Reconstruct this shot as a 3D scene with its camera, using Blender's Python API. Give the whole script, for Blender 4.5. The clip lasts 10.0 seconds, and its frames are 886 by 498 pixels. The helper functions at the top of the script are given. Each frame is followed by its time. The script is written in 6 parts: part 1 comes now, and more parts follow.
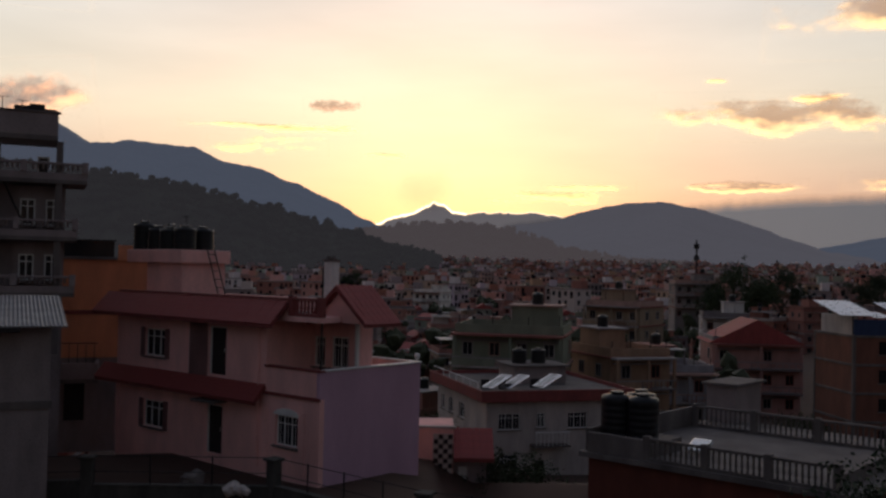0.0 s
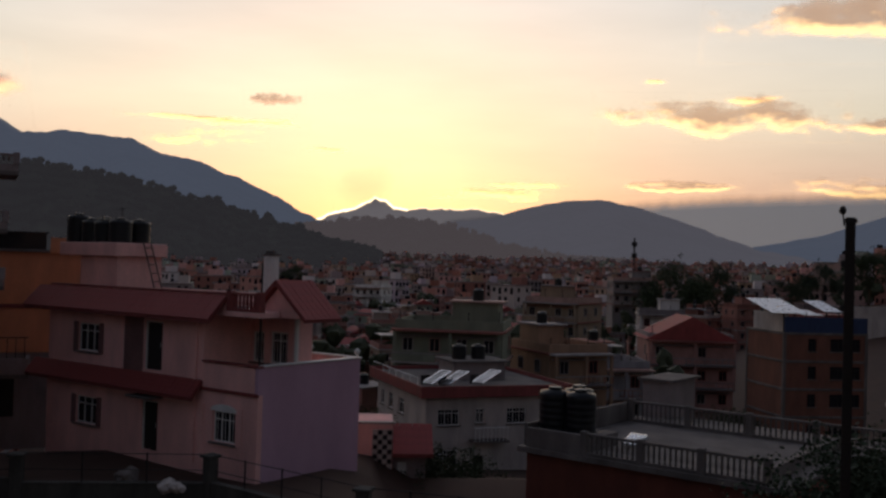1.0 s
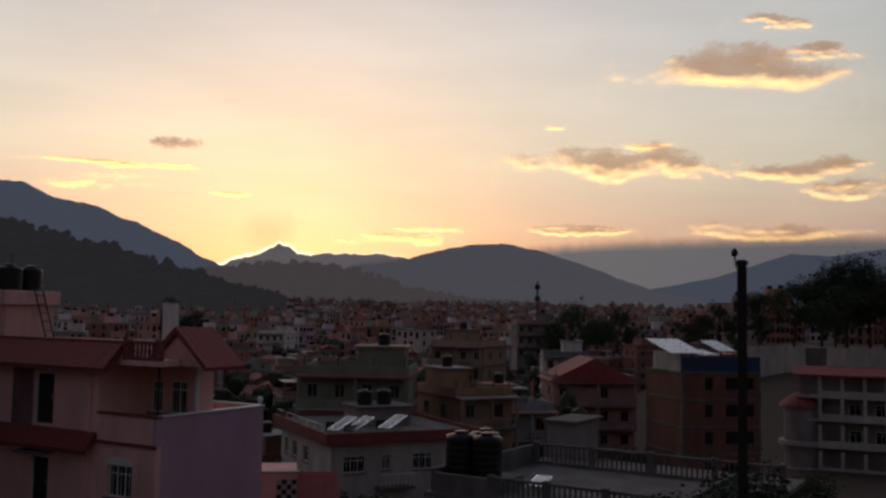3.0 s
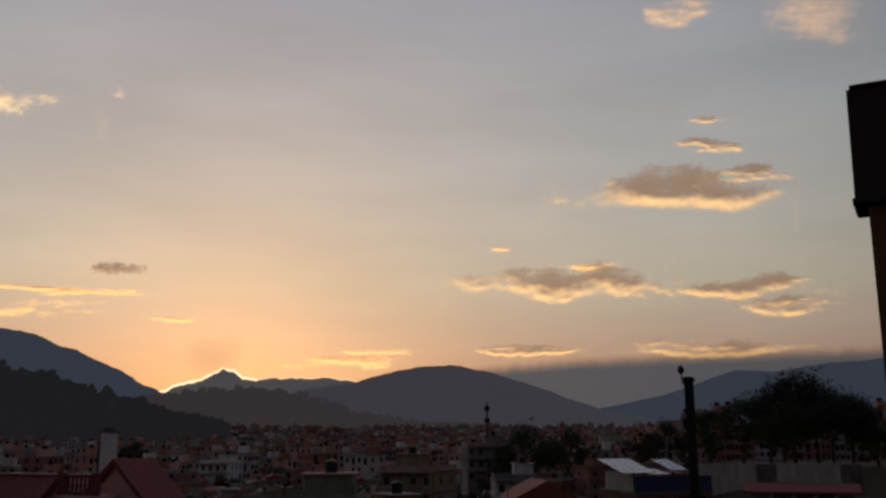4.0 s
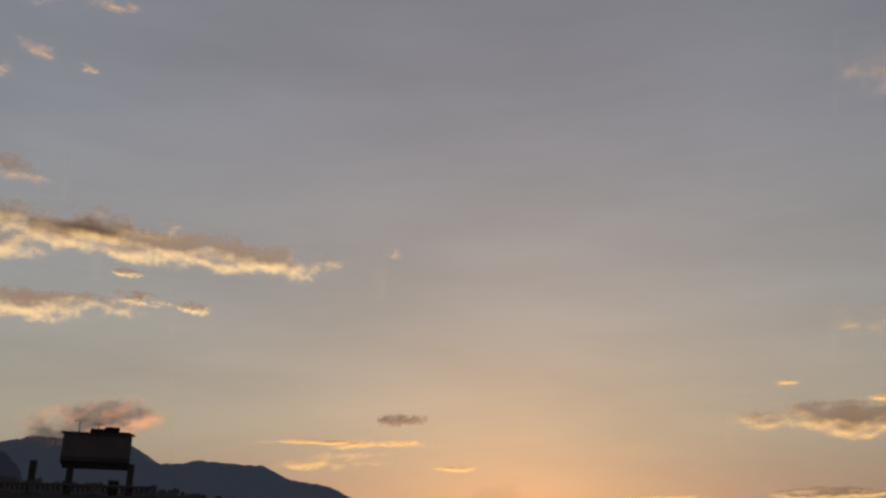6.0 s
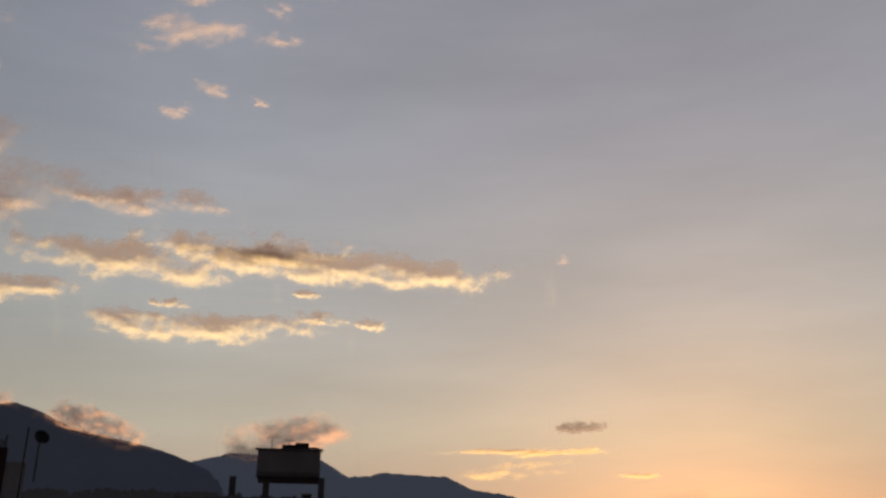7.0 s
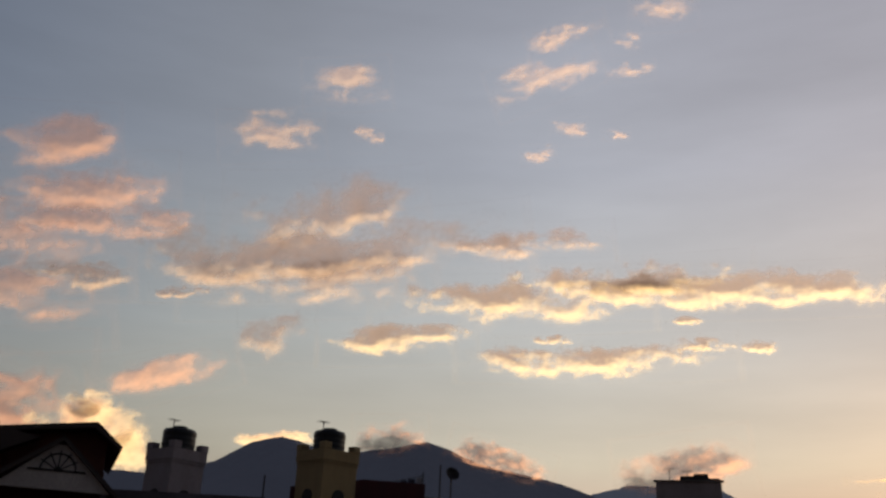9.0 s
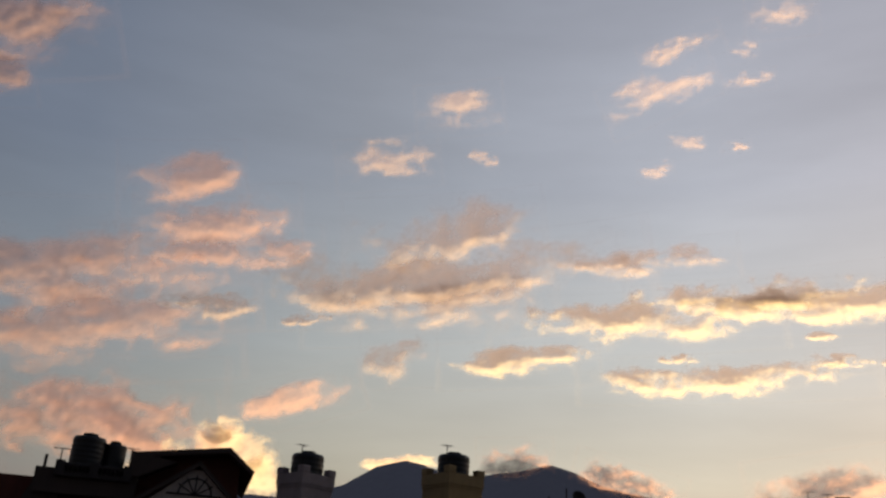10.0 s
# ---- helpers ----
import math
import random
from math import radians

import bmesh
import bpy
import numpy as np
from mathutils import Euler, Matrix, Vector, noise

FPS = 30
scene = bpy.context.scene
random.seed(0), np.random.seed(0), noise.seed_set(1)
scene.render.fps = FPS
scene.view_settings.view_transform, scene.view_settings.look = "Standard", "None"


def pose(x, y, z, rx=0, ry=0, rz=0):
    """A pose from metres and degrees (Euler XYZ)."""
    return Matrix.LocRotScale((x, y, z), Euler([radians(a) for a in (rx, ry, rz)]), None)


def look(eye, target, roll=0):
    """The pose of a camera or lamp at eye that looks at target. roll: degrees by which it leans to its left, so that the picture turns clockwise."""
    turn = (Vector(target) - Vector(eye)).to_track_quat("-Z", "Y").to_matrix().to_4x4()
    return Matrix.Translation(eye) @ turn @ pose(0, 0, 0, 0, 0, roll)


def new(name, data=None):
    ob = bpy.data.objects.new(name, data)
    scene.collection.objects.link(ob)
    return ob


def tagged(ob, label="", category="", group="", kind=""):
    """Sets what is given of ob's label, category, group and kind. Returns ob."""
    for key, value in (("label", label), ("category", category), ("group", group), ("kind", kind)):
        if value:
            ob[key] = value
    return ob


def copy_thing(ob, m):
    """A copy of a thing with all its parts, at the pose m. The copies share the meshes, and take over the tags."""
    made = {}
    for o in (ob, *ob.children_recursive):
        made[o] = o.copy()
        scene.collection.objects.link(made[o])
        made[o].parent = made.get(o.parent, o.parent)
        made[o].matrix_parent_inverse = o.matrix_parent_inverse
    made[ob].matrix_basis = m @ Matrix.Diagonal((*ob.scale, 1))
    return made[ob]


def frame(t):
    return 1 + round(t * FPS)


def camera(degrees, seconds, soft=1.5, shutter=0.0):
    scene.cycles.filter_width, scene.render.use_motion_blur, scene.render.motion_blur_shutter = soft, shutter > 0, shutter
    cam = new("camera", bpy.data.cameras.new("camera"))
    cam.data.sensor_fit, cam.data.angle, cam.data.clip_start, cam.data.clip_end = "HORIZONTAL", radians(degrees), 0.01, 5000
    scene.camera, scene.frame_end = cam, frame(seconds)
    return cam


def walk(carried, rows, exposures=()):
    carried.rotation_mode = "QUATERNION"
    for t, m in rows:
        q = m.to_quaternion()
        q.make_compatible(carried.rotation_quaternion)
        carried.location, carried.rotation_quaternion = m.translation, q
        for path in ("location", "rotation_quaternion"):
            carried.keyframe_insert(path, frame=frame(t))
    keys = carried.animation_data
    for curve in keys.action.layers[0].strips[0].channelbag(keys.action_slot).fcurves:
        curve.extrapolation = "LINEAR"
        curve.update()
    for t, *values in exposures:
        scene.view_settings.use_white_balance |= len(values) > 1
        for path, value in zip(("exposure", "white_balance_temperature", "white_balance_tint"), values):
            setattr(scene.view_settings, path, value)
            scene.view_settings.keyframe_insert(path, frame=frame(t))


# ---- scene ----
cam = camera(50.85, 10.0, 2.6)
EYE = Vector((0, 0, 8))
PATH = (
    (0.0, -0.4, 1.34, -1.22), (0.5, -1.59, 0.85, -1.28), (1.0, -4.03, 1.17, -1.67), (1.5, -5.2, 1.61, -1.62),
    (2.0, -5.87, 1.7, -1.26), (2.2, -6.44, 1.71, -1.18), (3.3, -11.19, 5.71, -0.74), (3.5, -11.98, 7.06, -0.43),
    (4.0, -12.93, 11.51, 0.3), (4.5, -11.03, 14.63, 1.02), (5.0, -7.58, 16.47, 0.89), (5.5, -1.89, 18.7, 0.34),
    (5.7, 0.56, 19.71, 0.08), (7.0, 14.83, 20.75, -0.26), (7.5, 21.34, 21.36, -0.62), (8.0, 26.55, 22.13, -1.43),
    (8.5, 32.61, 21.88, -2.08), (9.0, 38.21, 22.04, -2.62), (9.5, 42.0, 21.92, -3.37), (10.0, 45.61, 23.02, -3.6),
)
EXPOSURES = ((0.0, 1.05), (2.2, 1.0), (3.5, 0.55), (4.0, 0.22), (4.5, 0.0), (5.5, -0.22), (7.0, 0.22), (8.5, 0.5), (10.0, 0.76))
walk(cam, [(t, pose(*EYE, 90 + pitch, roll, yaw)) for t, yaw, pitch, roll in PATH], EXPOSURES)

# ---- sky and sun ----
SUN_AZ, SUN_EL = 0.3, 3.2


def heading(az, el):
    a, e = radians(az), radians(el)
    return Vector((math.sin(a) * math.cos(e), math.cos(a) * math.cos(e), math.sin(e)))


SUN = heading(SUN_AZ, SUN_EL)


class Nodes:
    """Short hand for node trees."""

    def __init__(self, tree):
        self.tree = tree

    def add(self, kind, **inputs):
        n = self.tree.nodes.new(kind)
        for k, v in inputs.items():
            self.put(n, k, v)
        return n

    def put(self, n, k, v):
        key = int(k[1:]) if k[0] == "i" and k[1:].isdigit() else k.replace("_", " ")
        if isinstance(v, bpy.types.NodeSocket):
            self.tree.links.new(v, n.inputs[key])
        else:
            n.inputs[key].default_value = v

    def math(self, op, a, b=0.0, clamp=False):
        n = self.add("ShaderNodeMath", i0=a, i1=b)
        n.operation, n.use_clamp = op, clamp
        return n.outputs[0]

    def vec(self, op, a, b=(0, 0, 0)):
        n = self.add("ShaderNodeVectorMath", i0=a, i1=b)
        n.operation = op
        return n.outputs[1] if op == "DOT_PRODUCT" else n.outputs[0]

    def ramp(self, fac, stops, mode="LINEAR"):
        n = self.add("ShaderNodeValToRGB", Fac=fac)
        r = n.color_ramp
        r.interpolation = mode
        while len(r.elements) < len(stops):
            r.elements.new(0.5)
        for e, (p, c) in zip(r.elements, stops):
            e.position = p
            e.color = (*c, 1) if isinstance(c, tuple) else (c, c, c, 1)
        return n.outputs[0]

    def mix(self, fac, a, b, mode="MIX"):
        n = self.tree.nodes.new("ShaderNodeMix")
        n.data_type, n.blend_type = "RGBA", mode
        for sock, v in ((n.inputs[0], fac), (n.inputs[6], a), (n.inputs[7], b)):
            if isinstance(v, bpy.types.NodeSocket):
                self.tree.links.new(v, sock)
            else:
                sock.default_value = (*v, 1) if isinstance(v, tuple) and len(v) == 3 else v
        return n.outputs[2]

    def noise(self, vector, scale, detail=4.0, rough=0.55):
        return self.add("ShaderNodeTexNoise", Vector=vector, Scale=scale, Detail=detail, Roughness=rough).outputs[0]


def sky_world():
    w = bpy.data.worlds.new("dusk_sky")
    w.use_nodes = True
    scene.world = w
    w.node_tree.nodes.clear()
    n = Nodes(w.node_tree)
    d = n.add("ShaderNodeTexCoord").outputs["Generated"]
    sep = n.add("ShaderNodeSeparateXYZ", Vector=d)
    up = sep.outputs[2]
    cosang = n.vec("DOT_PRODUCT", d, tuple(SUN))
    ang = n.math("MULTIPLY", n.math("ARCCOSINE", cosang), 57.3)
    base = n.ramp(up, [(0.0, (0.19, 0.105, 0.102)), (0.08, (0.255, 0.166, 0.148)), (0.16, (0.3, 0.278, 0.24)),
                       (0.28, (0.26, 0.274, 0.288)), (0.45, (0.197, 0.22, 0.272)), (0.72, (0.13, 0.145, 0.19))])
    side = n.math("DIVIDE", n.vec("DOT_PRODUCT", d, (SUN.x, SUN.y, 0)), n.math("SQRT", n.math("SUBTRACT", 1.0, n.math("MULTIPLY", n.math("MULTIPLY", up, up), 0.99))))
    west = n.ramp(n.math("ADD", n.math("MULTIPLY", side, 0.5), 0.5),
                  [(0.0, (0.24, 0.24, 0.28)), (0.45, (0.26, 0.29, 0.35)), (0.66, (0.45, 0.5, 0.55)), (0.8, (0.77, 0.79, 0.77)), (0.93, (1.11, 1.12, 1.09)), (1.0, (1.04, 1.04, 1.03))])
    col = n.mix(1.0, base, west, "MULTIPLY")

    def glow(width, colour):
        f = n.math("EXPONENT", n.math("MULTIPLY", ang, -1.0 / width))
        return n.mix(1.0, (0, 0, 0), n.mix(f, (0, 0, 0), colour), "ADD")

    for width, colour in ((22.0, (0.234, 0.123, 0.042)), (6.0, (0.2, 0.04, 0.0))):
        col = n.mix(1.0, col, glow(width, colour), "ADD")
    sky = n.add("ShaderNodeTexSky")
    sky.sky_type, sky.sun_disc, sky.sun_elevation, sky.sun_rotation = "NISHITA", False, radians(SUN_EL), radians(SUN_AZ)
    col = n.mix(1.0, col, n.mix(1.0, sky.outputs[0], (0.0095, 0.0096, 0.0085), "MULTIPLY"), "ADD")
    thin = n.noise(n.vec("MULTIPLY", d, (1.0, 1.0, 5.0)), 3.0, 5.0)
    col = n.mix(1.0, col, n.ramp(thin, [(0.3, 0.93), (0.7, 1.07)]), "MULTIPLY")
    north = n.ramp(n.vec("DOT_PRODUCT", d, (1, 0, 0)), [(0.22, 1.0), (0.6, 0.8)])
    col = n.mix(1.0, col, north, "MULTIPLY")
    bg = n.add("ShaderNodeBackground", Color=col, Strength=1.0)
    n.add("ShaderNodeOutputWorld", Surface=bg.outputs[0])


sky_world()
lamp = bpy.data.lights.new("sun", "SUN")
lamp.energy, lamp.angle, lamp.color = 5.0, radians(0.6), (1.0, 0.74, 0.46)
new("sun", lamp).matrix_world = look(SUN * 100, (0, 0, 0))


# ---- materials ----
def surface(name, colours, rough=0.8, scale=1.5, stain=0.25, bump=0.02, metal=0.0, pick=False, fine=18.0):
    """A weathered surface: one colour, or one picked at random for each object; stains and grain at two scales."""
    m = bpy.data.materials.new(name)
    m.use_nodes = True
    n = Nodes(m.node_tree)
    bsdf = m.node_tree.nodes["Principled BSDF"]
    pos = n.add("ShaderNodeTexCoord").outputs["Object"]
    if pick:
        rnd = n.add("ShaderNodeObjectInfo").outputs["Random"]
        col = n.ramp(rnd, [(i / len(colours), c) for i, c in enumerate(colours)], "CONSTANT")
    else:
        rgb = n.add("ShaderNodeRGB")
        rgb.outputs[0].default_value = (*colours[0], 1)
        col = rgb.outputs[0]
    big = n.noise(n.vec("MULTIPLY", pos, (1, 1, 0.35)), scale, 5.0, 0.6)
    small = n.noise(pos, fine, 3.0)
    col = n.mix(1.0, col, n.ramp(big, [(0.3, 1.0 - stain), (0.7, 1.0 + stain * 0.5)]), "MULTIPLY")
    col = n.mix(1.0, col, n.ramp(small, [(0.3, 0.86), (0.7, 1.1)]), "MULTIPLY")
    m.node_tree.links.new(col, bsdf.inputs["Base Color"])
    bsdf.inputs["Metallic"].default_value = metal
    m.node_tree.links.new(n.ramp(big, [(0.3, max(rough - 0.1, 0.05)), (0.7, min(rough + 0.1, 1.0))]), bsdf.inputs["Roughness"])
    bsdf.inputs["Specular IOR Level"].default_value = 0.3
    if bump:
        b = n.add("ShaderNodeBump", Height=n.math("ADD", small, big), Distance=bump, Strength=0.5)
        m.node_tree.links.new(b.outputs[0], bsdf.inputs["Normal"])
    return m


def distance(name, colour, haze_glow, scale):
    """Far woods and rock: dark growth, with the haze before it painted in as an even glow."""
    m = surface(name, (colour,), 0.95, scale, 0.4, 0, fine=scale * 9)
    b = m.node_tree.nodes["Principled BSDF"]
    b.inputs["Emission Color"].default_value = (*haze_glow, 1)
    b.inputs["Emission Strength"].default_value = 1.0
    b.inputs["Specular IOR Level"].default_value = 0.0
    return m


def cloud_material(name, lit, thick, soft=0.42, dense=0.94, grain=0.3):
    """Cloud: thin at its rims; sunlight and shade are painted in as the lit and thick colours."""
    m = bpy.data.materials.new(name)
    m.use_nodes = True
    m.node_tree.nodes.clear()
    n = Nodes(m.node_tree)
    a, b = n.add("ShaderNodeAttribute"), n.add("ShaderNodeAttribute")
    a.attribute_name, b.attribute_name = "depth", "painted_shade"
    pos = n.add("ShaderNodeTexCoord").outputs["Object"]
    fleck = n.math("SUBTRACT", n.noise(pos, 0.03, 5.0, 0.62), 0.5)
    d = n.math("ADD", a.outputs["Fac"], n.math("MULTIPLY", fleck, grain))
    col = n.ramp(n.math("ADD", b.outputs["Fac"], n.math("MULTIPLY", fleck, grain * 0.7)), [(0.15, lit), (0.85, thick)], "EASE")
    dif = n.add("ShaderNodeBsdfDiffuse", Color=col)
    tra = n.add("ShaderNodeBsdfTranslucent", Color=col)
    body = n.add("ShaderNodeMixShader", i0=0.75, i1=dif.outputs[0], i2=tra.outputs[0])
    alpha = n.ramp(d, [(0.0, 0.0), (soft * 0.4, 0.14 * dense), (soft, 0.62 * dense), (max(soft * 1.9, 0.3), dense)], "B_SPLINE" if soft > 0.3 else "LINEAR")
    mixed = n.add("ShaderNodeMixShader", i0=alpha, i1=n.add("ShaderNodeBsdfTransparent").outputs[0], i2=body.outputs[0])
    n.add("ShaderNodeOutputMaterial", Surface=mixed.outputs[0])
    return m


PINK_WALL = surface("pink_plaster", ((0.84, 0.46, 0.42),), 0.85, 0.8, 0.22)
# pink plaster tinted lilac: shade of the turned-away side put into the colour
SHADED_PINK_WALL = surface("shaded_pink_plaster", ((0.52, 0.32, 0.41),), 0.85, 0.6, 0.15)
ORANGE_WALL = surface("orange_plaster", ((0.7, 0.28, 0.15),), 0.85, 0.8, 0.25)
RED_TILE = surface("red_roof_tile", ((0.32, 0.065, 0.06),), 0.7, 1.5, 0.3)
DARK_RED = surface("dark_red_paint", ((0.24, 0.06, 0.055),), 0.7, 1.5, 0.3)
WHITE_PAINT = surface("white_paint", ((0.72, 0.7, 0.68),), 0.5, 2.0, 0.15)
WHITE_WALL = surface("white_plaster", ((0.46, 0.40, 0.37),), 0.85, 0.7, 0.3)
CREAM_WALL = surface("cream_plaster", ((0.55, 0.40, 0.22),), 0.85, 0.7, 0.25)
GREY_WALL = surface("grey_cement", ((0.29, 0.235, 0.228),), 0.9, 0.7, 0.35)
CONCRETE = surface("concrete", ((0.16, 0.135, 0.125),), 0.9, 0.7, 0.5)
UMBER = surface("umber_shutter_and_shade", ((0.2, 0.105, 0.1),), 0.85, 1.0, 0.3)
MOSSY = surface("mossy_concrete", ((0.075, 0.068, 0.06),), 0.95, 1.2, 0.45)
BRICK_WALL = surface("brick_face", ((0.2, 0.085, 0.06),), 0.9, 0.8, 0.3, 0.03, fine=9.0)
TANK_PLASTIC = surface("black_tank_plastic", ((0.012, 0.012, 0.014),), 0.38, 2.0, 0.2, 0.0)
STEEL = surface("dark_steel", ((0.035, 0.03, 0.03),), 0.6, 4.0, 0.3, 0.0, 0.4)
TIN = surface("tin_sheet", ((0.55, 0.56, 0.58),), 0.32, 1.5, 0.25, 0.0, 0.8)
TIN_OLD = surface("old_tin_sheet", ((0.3, 0.29, 0.29),), 0.6, 1.5, 0.4, 0.0, 0.2)
BLUE_SHEET = surface("blue_sheet", ((0.03, 0.05, 0.12),), 0.6, 2.0, 0.3)
GLASS = surface("dark_pane", ((0.015, 0.016, 0.02),), 0.08, 3.0, 0.2, 0.0)
MIRROR = surface("collector_glass", ((0.85, 0.87, 0.9),), 0.1, 3.0, 0.1, 0.0, 0.9)
EARTH = surface("field_earth", ((0.075, 0.042, 0.03),), 0.95, 0.03, 0.4, 0.0, fine=0.6)
LEAF = surface("dark_leaves", ((0.045, 0.06, 0.025), (0.05, 0.055, 0.028), (0.035, 0.05, 0.025)), 0.8, 0.6, 0.3, 0.0, pick=True)
BARK = surface("bark", ((0.09, 0.065, 0.045),), 0.95, 3.0, 0.4)
CLOTH = surface("washed_cloth", ((0.06, 0.06, 0.09), (0.4, 0.38, 0.4), (0.25, 0.05, 0.06), (0.05, 0.05, 0.07)), 0.9, 3.0, 0.2, pick=True)
TOWN = ((0.52, 0.46, 0.45), (0.42, 0.34, 0.38), (0.27, 0.30, 0.25), (0.50, 0.27, 0.24), (0.36, 0.15, 0.11), (0.42, 0.2, 0.16),
        (0.36, 0.18, 0.15), (0.25, 0.10, 0.07), (0.34, 0.24, 0.18), (0.21, 0.17, 0.17), (0.42, 0.35, 0.32), (0.30, 0.13, 0.10),
        (0.32, 0.20, 0.13), (0.20, 0.20, 0.15), (0.27, 0.21, 0.21), (0.36, 0.17, 0.14), (0.23, 0.10, 0.08), (0.38, 0.25, 0.22))
TOWN_WALL = surface("town_plaster", TOWN, 0.9, 0.6, 0.3, pick=True)
TOWN_TRIM = surface("town_trim", ((0.38, 0.34, 0.32), (0.27, 0.1, 0.08), (0.28, 0.25, 0.25), (0.4, 0.25, 0.21), (0.2, 0.17, 0.17)), 0.8, 0.8, 0.3, pick=True)
# the second colour is haze painted as emission on slopes that give no light
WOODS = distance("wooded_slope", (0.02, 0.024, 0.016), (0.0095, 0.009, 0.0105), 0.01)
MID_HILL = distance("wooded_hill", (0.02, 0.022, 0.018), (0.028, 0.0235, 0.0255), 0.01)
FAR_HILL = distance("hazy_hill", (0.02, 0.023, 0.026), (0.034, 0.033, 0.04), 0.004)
# same range with a dimmer painted haze, as it lies away from the sun
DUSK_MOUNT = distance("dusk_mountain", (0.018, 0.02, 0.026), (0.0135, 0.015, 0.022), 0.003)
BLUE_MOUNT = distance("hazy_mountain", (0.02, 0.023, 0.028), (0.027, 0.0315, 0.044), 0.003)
# first colour paints a cloud's sunlit parts, second its shaded parts
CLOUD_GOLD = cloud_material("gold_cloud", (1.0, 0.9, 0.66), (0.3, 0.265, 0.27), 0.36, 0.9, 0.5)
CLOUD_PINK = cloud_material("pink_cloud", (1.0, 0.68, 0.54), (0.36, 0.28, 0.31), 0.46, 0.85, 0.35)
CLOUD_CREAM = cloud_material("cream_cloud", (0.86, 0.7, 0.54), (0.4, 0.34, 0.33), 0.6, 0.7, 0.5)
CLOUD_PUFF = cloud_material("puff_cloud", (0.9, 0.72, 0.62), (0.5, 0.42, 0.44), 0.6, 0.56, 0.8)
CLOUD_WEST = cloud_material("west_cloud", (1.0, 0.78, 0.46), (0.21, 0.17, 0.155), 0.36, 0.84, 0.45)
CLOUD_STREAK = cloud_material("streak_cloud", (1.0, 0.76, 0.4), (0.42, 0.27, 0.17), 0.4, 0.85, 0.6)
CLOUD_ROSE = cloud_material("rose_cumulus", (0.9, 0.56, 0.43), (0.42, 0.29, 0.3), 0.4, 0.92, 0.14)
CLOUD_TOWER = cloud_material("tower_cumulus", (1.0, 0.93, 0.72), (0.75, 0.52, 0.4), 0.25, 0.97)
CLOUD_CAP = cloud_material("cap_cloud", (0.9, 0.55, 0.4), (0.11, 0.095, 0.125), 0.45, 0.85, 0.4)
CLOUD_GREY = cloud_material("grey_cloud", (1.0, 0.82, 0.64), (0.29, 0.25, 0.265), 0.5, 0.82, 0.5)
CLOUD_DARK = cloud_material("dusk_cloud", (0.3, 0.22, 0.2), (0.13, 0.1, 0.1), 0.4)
SHADOW_VEIL = cloud_material("cloud_shadow_veil", (0.15, 0.13, 0.14), (0.1, 0.09, 0.1), 0.7, 0.5, 0.05)


# ---- mesh helpers ----
def part(name, bm, material, parent=None, label="", smooth=False):
    """Links a bmesh as one mesh object, under a thing or a part."""
    me = bpy.data.meshes.new(name)
    bm.to_mesh(me)
    bm.free()
    for mat in material if isinstance(material, (list, tuple)) else (material,):
        me.materials.append(mat)
    if smooth:
        me.shade_smooth()
    ob = new(name, me)
    ob.parent = parent
    if label:
        ob["label"] = label
    return ob


def again(name, ob, parent, m):
    """Another part on the same mesh."""
    o = new(name, ob.data)
    o.parent, o.matrix_basis = parent, m
    return o


def thing(name, m, label, category, group="", kind=""):
    e = new(name)
    e.empty_display_size = 0.3
    e.matrix_basis = m
    return tagged(e, label, category, group, kind)


def box(bm, x0, x1, y0, y1, z0, z1, bevel=0.0, m=None, mi=0):
    made = bmesh.ops.create_cube(bm, size=1)["verts"]
    for v in made:
        v.co = Vector(((x0 + x1) / 2 + v.co.x * (x1 - x0), (y0 + y1) / 2 + v.co.y * (y1 - y0), (z0 + z1) / 2 + v.co.z * (z1 - z0)))
        if m:
            v.co = m @ v.co
    faces = {f for v in made for f in v.link_faces}
    for f in faces:
        f.material_index = mi
    if bevel:
        bmesh.ops.bevel(bm, geom=list({e for v in made for e in v.link_edges}), offset=bevel, segments=1, affect="EDGES")
    return bm


def boxed(*a, **k):
    return box(bmesh.new(), *a, **k)


def rod(bm, a, b, r0, r1=None, seg=8):
    a, b = Vector(a), Vector(b)
    d = b - a
    m = Matrix.Translation((a + b) / 2) @ d.to_track_quat("Z", "Y").to_matrix().to_4x4()
    bmesh.ops.create_cone(bm, cap_ends=True, segments=seg, radius1=r0, radius2=r0 if r1 is None else r1, depth=d.length, matrix=m)
    return bm


def prism(bm, outline, y0, y1):
    """A solid of an outline in x and z, from y0 to y1."""
    a = [bm.verts.new((x, y0, z)) for x, z in outline]
    b = [bm.verts.new((x, y1, z)) for x, z in outline]
    bm.faces.new(a)
    bm.faces.new(list(reversed(b)))
    for i in range(len(a)):
        j = (i + 1) % len(a)
        bm.faces.new((a[j], a[i], b[i], b[j]))
    bmesh.ops.recalc_face_normals(bm, faces=bm.faces)
    return bm


def lathe(bm, profile, seg=12, at=(0, 0, 0)):
    rings = []
    for r, z in profile:
        rings.append([bm.verts.new((at[0] + r * math.cos(6.28319 * i / seg), at[1] + r * math.sin(6.28319 * i / seg), at[2] + z)) for i in range(seg)])
    for p, q in zip(rings, rings[1:]):
        for i in range(seg):
            j = (i + 1) % seg
            bm.faces.new((p[i], p[j], q[j], q[i]))
    bm.faces.new(list(reversed(rings[0])))
    bm.faces.new(rings[-1])
    return bm


